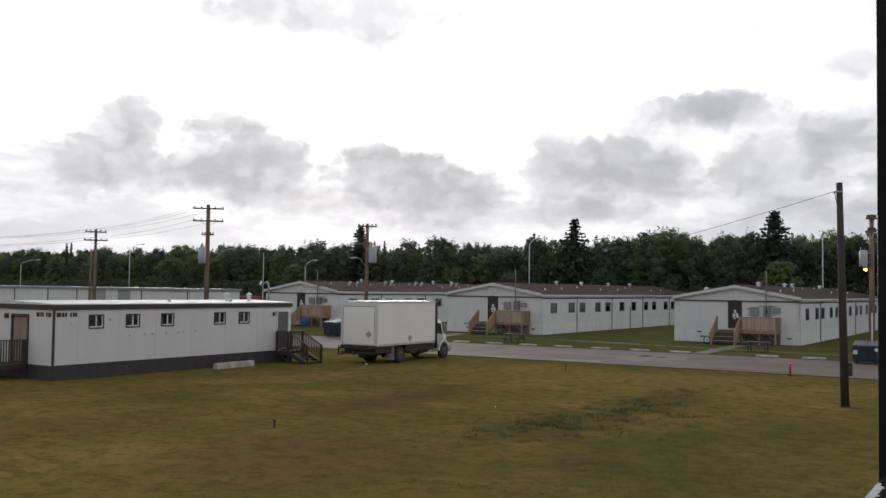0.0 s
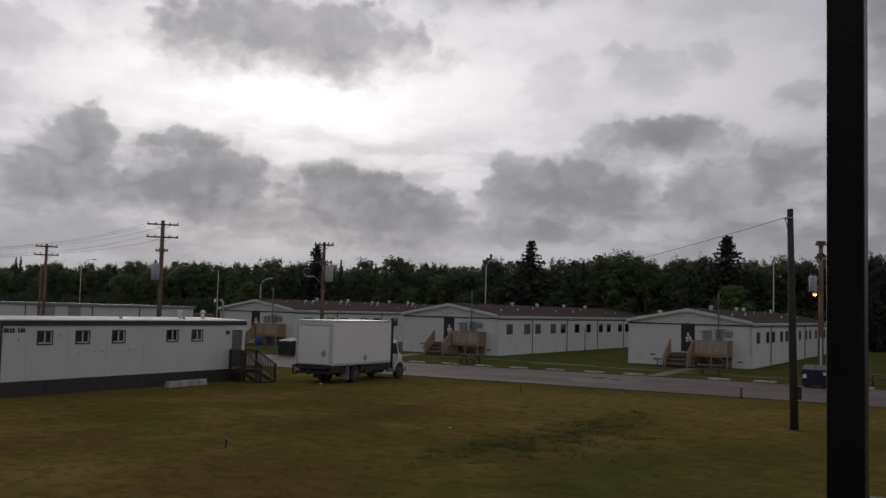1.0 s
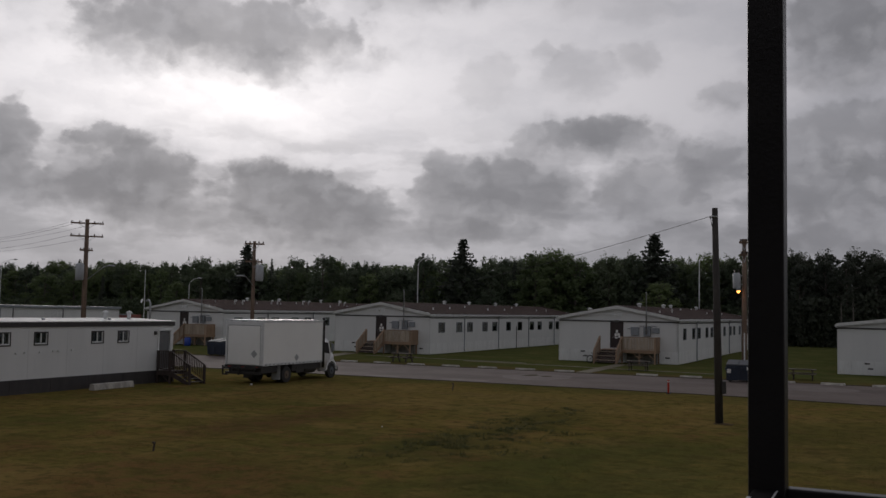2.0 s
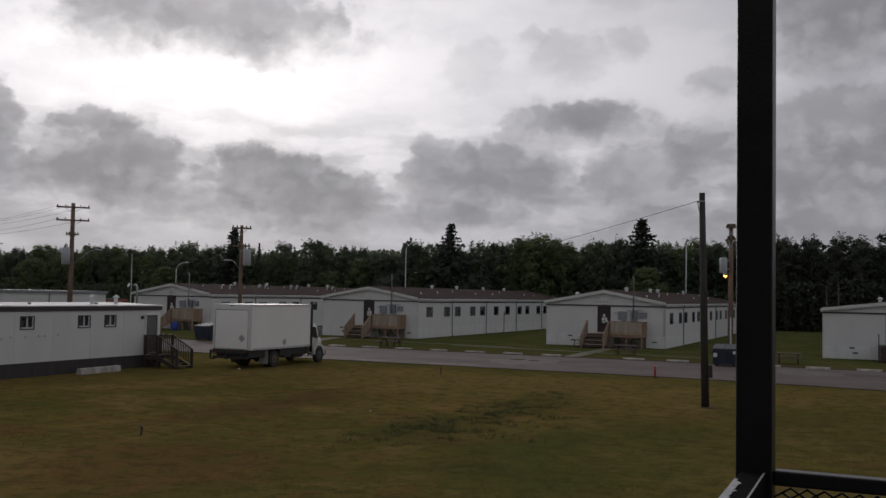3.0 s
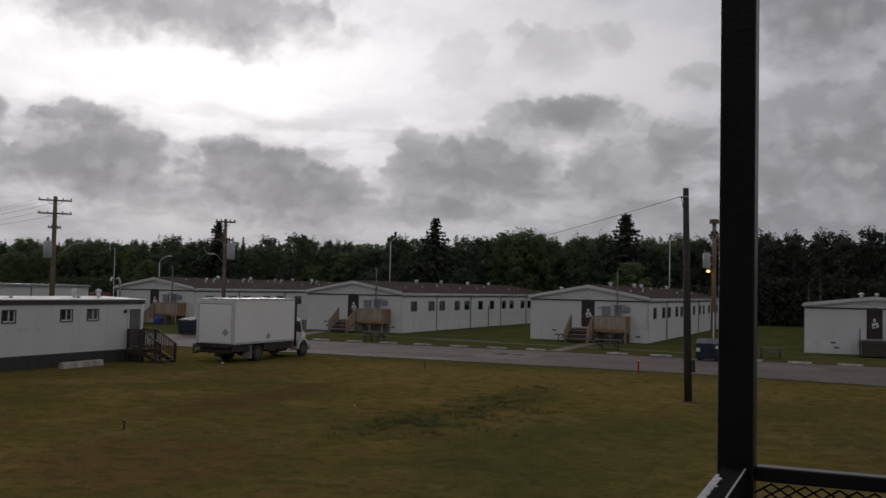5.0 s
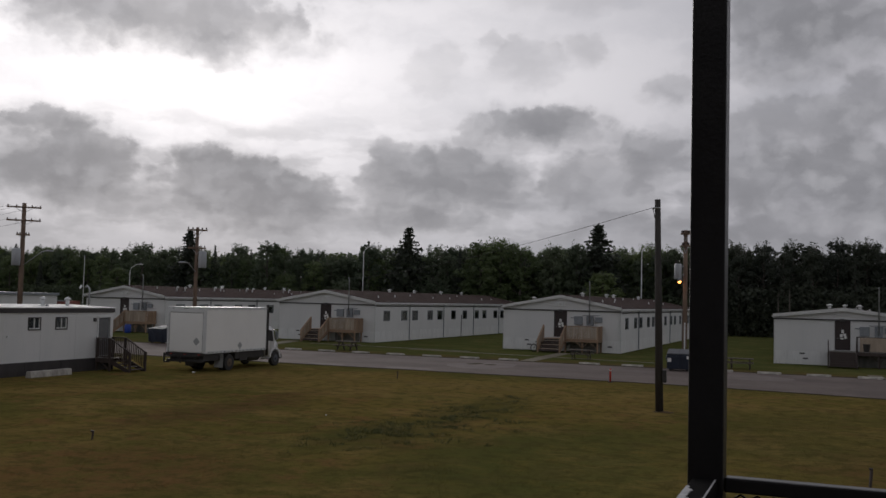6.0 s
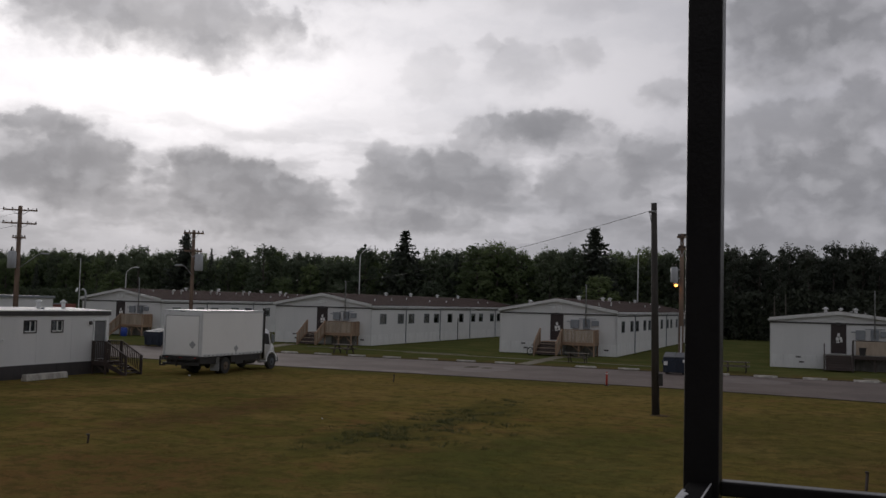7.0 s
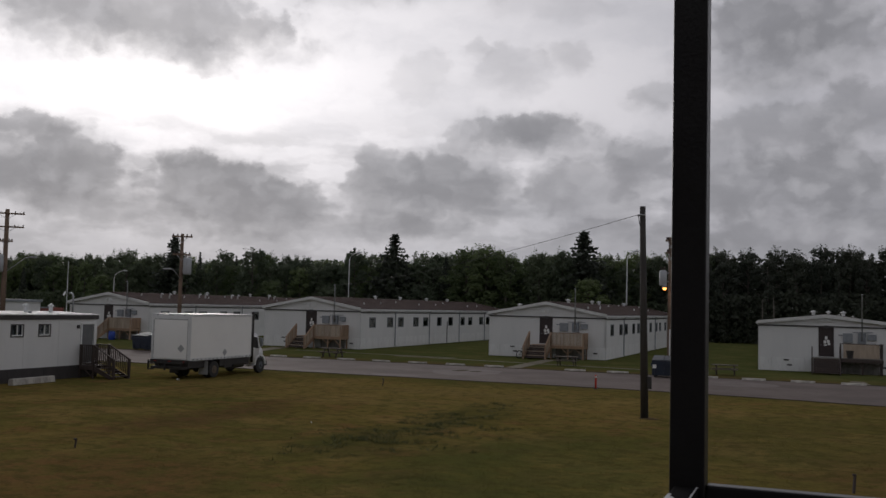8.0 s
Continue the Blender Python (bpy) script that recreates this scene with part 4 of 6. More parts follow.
# ---- office trailer ----
def trailer():
    h = thing("office_trailer", site(-37.7, 27.2), "grey-white office trailer with dark skirt and dark roof band", "trailer")
    LN, DP, Z0, Z1, ZT = 16.1, 6.2, 0.68, 3.2, 3.45
    side = pose(0, 0, 0, 0, 0, 90)
    wins = (1.86, 4.0, 6.2, 9.86, 11.72)
    holes = [(y, y + 0.86, 2.3, 2.97) for y in wins] + [(14.9, 15.85, 0.72, 2.95)]
    part("wall", turned(holed_wall(LN, Z0, Z1, holes, 0.12), side), M["siding"], h)
    part("wall", turned(holed_wall(DP, Z0, Z1, [(DP - 3.06, DP - 1.85, 0.72, 2.9)], 0.12), pose(-DP, 0, 0)), M["siding"], h)
    part("wall", bx(-DP, -DP + 0.12, 0.12, LN, Z0, Z1), M["siding"], h)
    part("wall", bx(-DP + 0.12, -0.12, LN - 0.12, LN, Z0, Z1), M["siding"], h)
    part("floor_slab", bx(-DP + 0.12, -0.12, 0.12, LN - 0.12, Z0 - 0.1, Z0 + 0.03), M["interior"], h)
    part("partition", bx(-2.6, -2.5, 0.2, LN - 0.2, Z0 + 0.03, Z1), M["interior"], h)
    part("skirt", bx(-DP + 0.01, 0.006, -0.006, LN, 0, Z0), M["trailer_skirt"], h, "dark brown skirt of sheet panels")
    y = 0.0
    while y < LN - 0.2:
        w = min(2.44, LN - y)
        part("skirt_panel", bx(0.008, 0.03, y + 0.006, y + w - 0.006, 0.0, Z0 + 0.012), M["trailer_skirt"], h)
        y += 2.44
    part("roof_band", bx(-DP - 0.06, 0.06, -0.06, LN + 0.06, Z1, ZT - 0.02), M["trailer_skirt"], h, "dark fascia band round the roof")
    part("roof", prism([(-DP - 0.09, ZT - 0.02), (0.09, ZT - 0.02), (0.09, ZT + 0.03), (-DP / 2, ZT + 0.14), (-DP - 0.09, ZT + 0.03)], -0.09, LN + 0.09), M["roof_white"], h, "white membrane roof")
    part("corner_trim", bx(-0.06, 0.02, -0.02, 0.06, Z0, Z1), M["dark_trim"], h, "dark corner strip")
    for y in (1.3, 3.6, 5.9, 8.3, 10.75, 13.2):
        part("panel_joint", bx(0.0, 0.008, y - 0.012, y + 0.012, Z0, Z1), M["fascia"], h)
    for y in wins:
        window(h, y + 0.43, 2.3, 0.86, 0.67, side, True, 0.0, True)
    d1 = part("door", turned(bx(14.96, 15.79, 0.02, 0.07, 0.74, 2.88, 0.005), side), M["grey_door"], h, "grey steel door")
    part("door_frame", turned(turned(frame_bars(1.1, 2.3, 0.09, -0.05, 0.1), Matrix.Translation((15.37, 0, 0.71))), side), M["white_metal"], h, "white door frame")
    part("door_handle", turned(tube(bmesh.new(), [(15.05, 0.02, 1.7), (15.05, -0.06, 1.7), (15.17, -0.06, 1.7)], 0.015, 6), side), M["steel"], d1)
    front = pose(-DP, 0, 0)
    d2 = part("door", turned(bx(DP - 3.0, DP - 1.91, 0.02, 0.07, 0.74, 2.84), front), M["board"], h, "door boarded with stained plywood")
    part("door_frame", turned(turned(frame_bars(1.32, 2.3, 0.1, -0.05, 0.1), Matrix.Translation((DP - 2.455, 0, 0.68))), front), M["dark_trim"], h, "dark door frame")
    part("porch_lamp", bx(-3.5, -3.36, -0.16, -0.003, 2.75, 2.98, 0.01), M["dark_trim"], h)
    part("porch_lamp", bx(0.003, 0.14, 14.5, 14.62, 2.7, 2.9, 0.01), M["dark_trim"], h)
    # maker's lettering, as plain dark bars
    for k, w in enumerate((0.13, 0.1, 0.11, 0.12, 0.0, 0.1, 0.12, 0.1)):
        if w:
            part("lettering", bx(0.003, 0.008, 0.14 + k * 0.14, 0.14 + k * 0.14 + w, 2.88, 3.08), M["chassis"], h)
            part("lettering", bx(-1.27 + k * 0.14, -1.27 + k * 0.14 + w, -0.008, -0.003, 2.88, 3.08), M["chassis"], h)
    for y, z in ((0.95, 2.6), (3.1, 2.75), (4.3, 1.92), (5.2, 1.95), (5.7, 1.97), (6.6, 1.97), (7.4, 2.0), (7.75, 2.0), (8.6, 2.02)):
        part("wall_vent", bx(0.003, 0.07, y - 0.07, y + 0.07, z - 0.045, z + 0.045, 0.012), M["white_metal"], h, "small white vent hood")
    for y in (12.4, 14.2):
        mushroom_vent(h, -1.6, y, ZT + 0.14, 0.15, 0.5)
    for y in (7.8, 12.3):
        part("roof_vent", tube(bmesh.new(), [(-1.2, y, ZT), (-1.2, y, ZT + 0.16)], 0.09, 8), M["grey_metal"], h)


trailer()


def stoop(m, steps_out, wide, deep):
    """Dark-stained landing with baluster rails. The wall is at x=0, the landing runs out to x=wide and from y=0 to y=deep."""
    p = thing("stair_landing", m, "dark brown stained timber landing with baluster rails", "stairs")
    top, wood = 0.7, M["brown_stain"]
    for k in range(int(deep / 0.15)):
        part("deck_board", bx(0.04, wide, k * 0.15 + 0.003, k * 0.15 + 0.147, top - 0.04, top), wood, p)
    part("rim_joist", bx(0.04, wide, -0.04, -0.002, top - 0.24, top - 0.003), wood, p)
    part("rim_joist", bx(0.04, wide, deep, deep + 0.04, top - 0.24, top - 0.003), wood, p)
    for x in (0.1, wide - 0.05):
        for y in (0.0, deep):
            part("post", bx(x - 0.05, x + 0.05, y - 0.05, y + 0.05, 0, 1.78), wood, p)
    part("brace", bar((wide - 0.1, -0.03, 0.1), (0.4, -0.03, 0.5), 0.08, 0.04), wood, p)
    for y in (0.0, deep):
        part("top_rail", bx(0.04, wide, y - 0.06, y + 0.06, 1.78, 1.82), wood, p)
        part("bottom_rail", bx(0.15, wide - 0.1, y - 0.02, y + 0.02, top + 0.06, top + 0.12), wood, p)
        x = 0.2
        while x < wide - 0.15:
            part("baluster", bx(x, x + 0.04, y - 0.02, y + 0.02, top + 0.12, 1.78), wood, p)
            x += 0.13
    if steps_out:
        run = 1.35
        for k in range(4):
            part("tread", bx(wide + k * 0.32, wide + 0.33 + k * 0.32, 0.05, deep - 0.05, top - (k + 1) * 0.14 - 0.04, top - (k + 1) * 0.14), wood, p)
        for y in (0.0, deep):
            part("stringer", prism([(wide - 0.02, top), (wide - 0.02, top - 0.3), (wide + run - 0.25, 0.0), (wide + run + 0.05, 0.0), (wide + run + 0.05, 0.08)], y - 0.02, y + 0.02), wood, p)
            part("handrail", bar((wide - 0.05, y, 1.8), (wide + run, y, 1.06), 0.09, 0.05), wood, p)
            part("post", bx(wide + run - 0.05, wide + run + 0.05, y - 0.05, y + 0.05, 0, 1.06), wood, p)
            for k in range(10):
                x = wide + 0.1 + k * 0.125
                zt = 1.78 - (x - wide) * 0.53
                part("baluster", bx(x, x + 0.04, y - 0.02, y + 0.02, zt - 0.92, zt), wood, p)
    else:
        part("top_rail", bx(wide - 0.1, wide + 0.02, 0, deep, 1.78, 1.82), wood, p)
        y = 0.1
        while y < deep - 0.1:
            part("baluster", bx(wide - 0.06, wide - 0.02, y, y + 0.04, top + 0.02, 1.78), wood, p)
            y += 0.13
    return p


stoop(site(-37.66, 41.95), True, 1.05, 1.25)
stoop(site(-41.95, 27.13, 0, -90), False, 1.5, 2.4)


# ---- box truck ----
def wheel(parent, x, y, r, w, dual=False):
    pts = [(x + w * a, y, r) for a in (-0.5, -0.42, 0.42, 0.5)]
    ty = part("wheel", tube(bmesh.new(), pts, [r * 0.9, r, r, r * 0.9], 28), M["rubber"], parent, "black rubber tyre", False)
    sgn = 1 if x > 0 else -1
    hub = tube(bmesh.new(), [(x + sgn * w * 0.3, y, r), (x + sgn * w * 0.53, y, r)], [r * 0.5, r * 0.5], 20)
    tube(hub, [(x + sgn * w * 0.5, y, r), (x + sgn * w * 0.72, y, r)], [r * 0.22, r * 0.16], 12)
    part("rim", hub, M["rust"] if dual else M["lid"], ty, "dull steel rim")


def box_truck(m):
    """x across, y forward from the rear of the cargo box, z up."""
    t = thing("box_truck", m, "white box truck with plain cargo box parked on the grass", "truck")
    hw, z0, z1, ln = 1.29, 1.08, 3.6, 6.25
    part("cargo_box", bx(-hw, hw, 0, ln, z0, z1, 0.035), M["truck_white"], t, "white riveted cargo box")
    for x in (-hw - 0.012, hw - 0.02):
        part("corner_post", bx(x, x + 0.032, -0.015, 0.07, z0, z1 - 0.02), M["white_metal"], t)
        part("corner_post", bx(x, x + 0.032, ln - 0.09, ln + 0.015, z0, z1 - 0.02), M["dark_trim"], t)
        part("side_rail", bx(x, x + 0.032, 0.08, ln - 0.1, z0 - 0.03, z0 + 0.11), M["white_metal"], t)
        part("top_rail", bx(x, x + 0.032, 0.08, ln - 0.1, z1 - 0.12, z1 - 0.04), M["white_metal"], t)
    y = 0.25
    while y < ln - 0.3:
        part("marker_strip", bx(hw + 0.013, hw + 0.018, y, y + 0.16, z0 + 0.0, z0 + 0.05), M["lid"], t)
        y += 0.38
    # roll-up rear door
    for k in range(6):
        part("door_panel", bx(-1.12, 1.12, -0.03, -0.004, z0 + 0.06 + k * 0.36, z0 + 0.416 + k * 0.36), M["truck_white"], t)
    part("door_gap", bx(-1.13, 1.13, -0.012, -0.004, z0 + 0.06 + 2.162, z1 - 0.275), M["chassis"], t, "dark gap above the roller door")
    for x in (-1.137, 1.123):
        part("door_gap", bx(x, x + 0.014, -0.046, -0.041, z0 + 0.02, z1 - 0.29), M["chassis"], t)
    part("roof_rim", bx(-hw - 0.016, hw + 0.016, -0.02, ln + 0.02, z1 - 0.035, z1 + 0.012, 0.012), M["grey_sign"], t, "dull aluminium roof rim")
    part("roof_skin", bx(-hw + 0.04, hw - 0.04, 0.04, ln - 0.04, z1 + 0.013, z1 + 0.03), M["truck_white"], t)
    part("header", bx(-hw, hw, -0.035, -0.003, z1 - 0.27, z1 - 0.02), M["white_metal"], t)
    for x in (-0.9, -0.12, 0.0, 0.12, 0.9):
        part("marker_lamp", bx(x - 0.05, x + 0.05, -0.05, -0.034, z1 - 0.06, z1 - 0.03), M["lid"], t)
    for x in (-1.2, 1.2):
        part("door_guide", bx(x - 0.06, x + 0.06, -0.04, -0.003, z0, z1 - 0.28), M["white_metal"], t)
    plate = lambda face: turned(bx(-0.16, 0.16, -0.006, 0.0, -0.16, 0.16), face @ pose(0, 0, 0, 0, 45, 0))
    part("placard", plate(pose(0.72, -0.036, 1.72)), M["grey_sign"], t, "grey diamond placard")
    part("placard", plate(pose(hw + 0.012, 3.35, 1.42, 0, 0, 90)), M["grey_sign"], t, "grey diamond placard")
    # sill, tail lift and chassis
    part("rear_sill", bx(-hw, hw, -0.06, 0.1, z0 - 0.16, z0 - 0.004), M["chassis"], t)
    for x in (-0.95, 0.0, 0.95):
        part("tail_lamp", bx(x - 0.06, x + 0.06, -0.08, -0.061, z0 - 0.11, z0 - 0.07), M["red"], t)
    lift = part("tail_lift", bx(-hw - 0.05, hw - 0.3, -0.22, -0.16, 0.86, 0.94), M["chassis"], t, "black folded tail lift")
    for x in (-hw - 0.02, -0.2):
        part("lift_arm", bar((x, -0.19, 0.5), (x, -0.19, 1.04), 0.07), M["chassis"], lift)
        part("lift_arm", bar((x, -0.19, 0.9), (x, 0.1, 1.0), 0.07), M["chassis"], lift)
    part("step", bx(-hw - 0.05, -hw + 0.35, -0.22, -0.16, 0.5, 0.57), M["chassis"], t)
    for x in (-0.45, 0.37):
        part("chassis_rail", bx(x, x + 0.08, 0.1, 8.0, 0.78, 1.03), M["chassis"], t)
    for k in range(9):
        part("cross_member", bx(-1.2, 1.2, 0.4 + k * 0.68, 0.48 + k * 0.68, 1.0, z0 - 0.002), M["chassis"], t)
    part("side_locker", bx(-1.1, 1.16, 3.1, 3.55, 0.62, 1.04, 0.02), M["chassis"], t)
    part("side_guard", bx(1.08, 1.16, 3.56, 6.2, 0.66, 1.04, 0.015), M["chassis"], t, "black side guard")
    part("side_guard", bx(-1.16, -1.08, 3.56, 6.2, 0.66, 1.04, 0.015), M["chassis"], t)
    part("rear_frame", bx(-1.12, 1.12, 0.12, 1.66, 0.62, 1.0, 0.02), M["chassis"], t, "black rear subframe")
    part("bumper_bar", bx(-1.2, 1.2, -0.12, -0.03, 0.56, 0.7, 0.015), M["chassis"], t, "black rear bumper bar")
    for x in (-0.8, 0.72):
        part("bumper_hanger", bx(x, x + 0.08, -0.11, -0.05, 0.68, 0.94), M["chassis"], t)
    part("underbody", bx(-0.75, 0.75, 0.3, 6.3, 0.6, 0.99, 0.03), M["chassis"], t, "black underbody tanks and frame")
    part("axle", tube(bmesh.new(), [(-1.0, 2.45, 0.47), (-0.2, 2.45, 0.47), (0, 2.45, 0.47), (0.2, 2.45, 0.47), (1.0, 2.45, 0.47)], [0.08, 0.1, 0.24, 0.1, 0.08], 12), M["chassis"], t)
    part("fuel_tank", tube(bmesh.new(), [(0.85, 4.6, 0.68), (0.85, 5.8, 0.68)], 0.27, 16), M["chassis"], t, "black side fuel tank")
    part("tool_box", bx(0.6, 1.15, 3.6, 4.4, 0.5, 0.98, 0.02), M["chassis"], t)
    for x in (-1.0, 1.0):
        part("mudflap", bx(x - 0.3, x + 0.3, 1.72, 1.735, 0.2, 0.98), M["grey_sign"] if x > 0 else M["chassis"], t, "hanging rubber mudflap")
    for x in (-1.13, -0.83, 0.83, 1.13):
        wheel(t, x, 2.45, 0.47, 0.24, True)
    for x in (-1.05, 1.05):
        wheel(t, x, 7.5, 0.47, 0.26)
    # cab and bonnet
    cab = prism([(6.42, 0.6), (7.0, 0.6), (7.4, 1.0), (7.5, 1.6), (7.25, 2.32), (7.05, 2.46), (6.5, 2.5), (6.42, 2.44)], -1.12, 1.12, "x")
    bmesh.ops.bevel(cab, geom=list(cab.edges), offset=0.05, segments=2, affect="EDGES")
    cb = part("cab", cab, M["cab_white"], t, "glossy white truck cab", True)
    for x in (-1.128, 1.122):
        part("side_window", prism([(6.62, 1.6), (7.28, 1.52), (7.1, 2.2), (6.68, 2.25)], x, x + 0.006, "x"), M["chassis"], cb, "dark side window")
        part("door_seam", bx(x, x + 0.005, 6.55, 6.565, 0.85, 2.3), M["grey_sign"], cb)
    part("windscreen", turned(bx(-0.95, 0.95, -0.004, 0.004, 0, 0.72), pose(0, 7.455, 1.56, 19, 0, 0)), M["chassis"], cb, "dark windscreen")
    hood = prism([(7.36, 0.85), (8.05, 0.8), (8.15, 1.0), (8.12, 1.38), (7.95, 1.55), (7.4, 1.74)], -0.95, 0.95, "x")
    bmesh.ops.bevel(hood, geom=list(hood.edges), offset=0.06, segments=2, affect="EDGES")
    part("bonnet", hood, M["cab_white"], cb, "sloping white bonnet", True)
    for sg in (-1, 1):
        arch = [(7.5 + 0.64 * math.cos(a), 0.5 + 0.64 * math.sin(a)) for a in [math.pi * k / 10 for k in range(11)]]
        inner = [(7.5 + 0.53 * math.cos(a), 0.5 + 0.54 * math.sin(a)) for a in [math.pi * k / 10 for k in range(10, -1, -1)]]
        part("mudguard", prism(arch + inner, sg * 0.7, sg * 1.16, "x"), M["cab_white"], cb, "rounded white mudguard")
        part("headlamp", bx(sg * 0.62 - 0.14, sg * 0.62 + 0.14, 8.1, 8.16, 0.95, 1.15, 0.02), M["chrome"], cb)
        part("mirror", bx(sg * 1.3 - 0.1, sg * 1.3 + 0.1, 7.3, 7.38, 1.65, 2.15, 0.02), M["grey_metal"], cb, "tall grey mirror")
        part("mirror_arm", tube(bmesh.new(), [(sg * 1.05, 7.3, 2.2), (sg * 1.3, 7.36, 2.18)], 0.02, 6), M["chrome"], cb)
        part("mirror_arm", tube(bmesh.new(), [(sg * 1.05, 7.3, 1.6), (sg * 1.3, 7.36, 1.62)], 0.02, 6), M["chrome"], cb)
        part("cab_step", bx(sg * 1.0 - 0.14, sg * 1.0 + 0.14, 6.3, 6.85, 0.45, 0.52), M["chrome"], cb)
    part("grille", bx(-0.42, 0.42, 8.12, 8.17, 0.85, 1.22, 0.01), M["chrome"], cb)
    part("bumper", bx(-1.15, 1.15, 8.1, 8.28, 0.42, 0.72, 0.04), M["chassis"], cb, "dark front bumper")
    part("exhaust_stack", tube(bmesh.new(), [(1.22, 6.4, 0.7), (1.22, 6.4, 3.62), (1.22, 6.33, 3.78)], 0.085, 10), M["chassis"], t, "dark upright exhaust stack", True)
    part("air_dam", bx(-0.9, 0.9, 6.27, 6.3, 1.1, 3.3), M["chassis"], t)
    return t


box_truck(site(-33.3, 44.18, 0, 0))


# ---- poles, lamps and cables ----
def utility_pole(s, d, h, face, arms, r=0.16, material="pole_wood", transformer=None, lamp=None, label="weathered brown wooden utility pole with crossarms"):
    """face: bearing in degrees that the crossarms look towards."""
    base = site(s, d)
    p = thing("utility_pole", pose(*base.translation, 0, 0, -face), label, "utility pole", "utility poles")
    part("pole", tube(bmesh.new(), [(0, 0, 0), (0, 0, h * 0.5), (0, 0, h)], [r, r * 0.88, r * 0.72], 14), M[material], p, "", True)
    for z, half in arms:
        a = part("crossarm", bx(-half, half, -0.2, -0.08, z - 0.07, z + 0.07), M[material], p)
        for x in (-half + 0.1, -half * 0.45, half * 0.45, half - 0.1):
            part("insulator", tube(bmesh.new(), [(x, -0.14, z + 0.07), (x, -0.14, z + 0.14), (x, -0.14, z + 0.2), (x, -0.14, z + 0.24)], [0.03, 0.06, 0.06, 0.02], 8), M["porcelain"], a)
        for sg in (-1, 1):
            part("arm_brace", bar((sg * half * 0.5, -0.14, z - 0.06), (0, -0.16, z - 0.55), 0.04), M["steel"], a)
    if transformer:
        z, x, big = transformer
        can = tube(bmesh.new(), [(x, -0.3, z), (x, -0.3, z + 0.06), (x, -0.3, z + 1.15 * big), (x, -0.3, z + 1.25 * big)], [0.26 * big, 0.3 * big, 0.3 * big, 0.22 * big], 16)
        tr = part("transformer", can, M["pale_enamel"], p, "pale grey cylindrical transformer", True)
        for dx in (-0.12, 0.12):
            part("bushing", tube(bmesh.new(), [(x + dx, -0.3, z + 1.2 * big), (x + dx, -0.3, z + 1.2 * big + 0.3)], [0.05, 0.03], 8), M["porcelain"], tr)
        part("bracket", bar((x, -0.3, z + 0.9), (0, 0, z + 0.9), 0.08), M["steel"], tr)
        part("bracket", bar((x, -0.3, z + 0.3), (0, 0, z + 0.3), 0.08), M["steel"], tr)
    if lamp:
        z, dx, dz = lamp
        arm = part("lamp_arm", tube(bmesh.new(), [(0, -0.1, z), (dx * 0.5, -0.3, z + dz * 0.55), (dx * 0.85, -0.4, z + dz * 0.95), (dx, -0.45, z + dz)], 0.035, 8), M["steel"], p, "", True)
        sg = 1 if dx > 0 else -1
        part("lamp_head", tube(bmesh.new(), [(dx - sg * 0.05, -0.45, z + dz), (dx + sg * 0.2, -0.45, z + dz + 0.03), (dx + sg * 0.6, -0.45, z + dz + 0.02), (dx + sg * 0.75, -0.45, z + dz)], [0.04, 0.08, 0.085, 0.03], 10), M["steel"], arm, "grey cobra-head lamp", True)
    return p


utility_pole(-70.3, 68.0, 12.5, -13.8, ((12.1, 1.5), (10.85, 1.5), (9.5, 0.6)), 0.26, "pole_wood", (6.6, -0.5, 1.3), (6.55, 2.0, 1.5), "tall brown utility pole with two crossarms and transformer")
utility_pole(-87.4, 68.0, 10.4, -20.0, ((10.1, 1.1), (9.2, 1.25)), 0.2)
utility_pole(-98.5, 76.0, 8.7, -20.0, (), 0.14, "pole_wood", None, None, "plain brown wooden pole without crossarms")
utility_pole(-50.5, 68.0, 10.1, -4.6, ((9.85, 0.85), (8.3, 0.75)), 0.19, "pole_wood", (6.6, 0.5, 1.15), (6.2, -0.75, 0.8), "brown utility pole with transformer and street lamp")
rp = utility_pole(-9.3, 68.4, 9.7, 24.3, ((9.45, 0.35), (8.6, 0.3)), 0.19, "pole_wood", (6.25, -0.5, 0.86), None, "brown utility pole with transformer and lit yard lamp")
part("pole_guard", tube(bmesh.new(), [(0, -0.2, 1.2), (0, -0.2, 3.2)], 0.05, 8), M["white_metal"], rp, "pale cable guard")
lamp = part("yard_lamp", tube(bmesh.new(), [(-0.38, -0.55, 6.3), (-0.38, -0.55, 6.2), (-0.38, -0.55, 6.1)], [0.1, 0.15, 0.17], 14), M["grey_metal"], rp, "lit orange sodium yard lamp", True)
bulb = bmesh.new()
bmesh.ops.create_uvsphere(bulb, u_segments=14, v_segments=8, radius=0.12, matrix=Matrix.Translation((-0.38, -0.58, 6.06)))
part("bulb", bulb, M["glow"], lamp, "glowing orange bulb", True)

np_ = utility_pole(-6.36, 39.6, 8.75, 23.0, (), 0.165, "tarred_wood", None, None, "dark tarred wooden pole standing in the grass field")
np_.matrix_world = np_.matrix_world @ pose(0, 0, 0, 0, -1.15, 0)
part("cable_clamp", tube(bmesh.new(), [(-0.2, -0.05, 8.35), (-0.12, -0.1, 8.4), (0.12, -0.1, 8.38)], 0.04, 8), M["steel"], np_)
part("meter_box", bx(0.12, 0.3, -0.16, 0.1, 1.25, 1.75, 0.02), M["chassis"], np_, "small dark box strapped to the pole")
mound = bmesh.new()
bmesh.ops.create_uvsphere(mound, u_segments=20, v_segments=8, radius=1.0, matrix=site(-6.2, 39.5, swell(-6.2, 39.5) - 0.03) @ Matrix.Diagonal((0.45, 0.38, 0.07, 1)))
for v in mound.verts:
    v.co += Vector((0.12, 0.12, 0.03)) * noise.noise(v.co * 3.1)
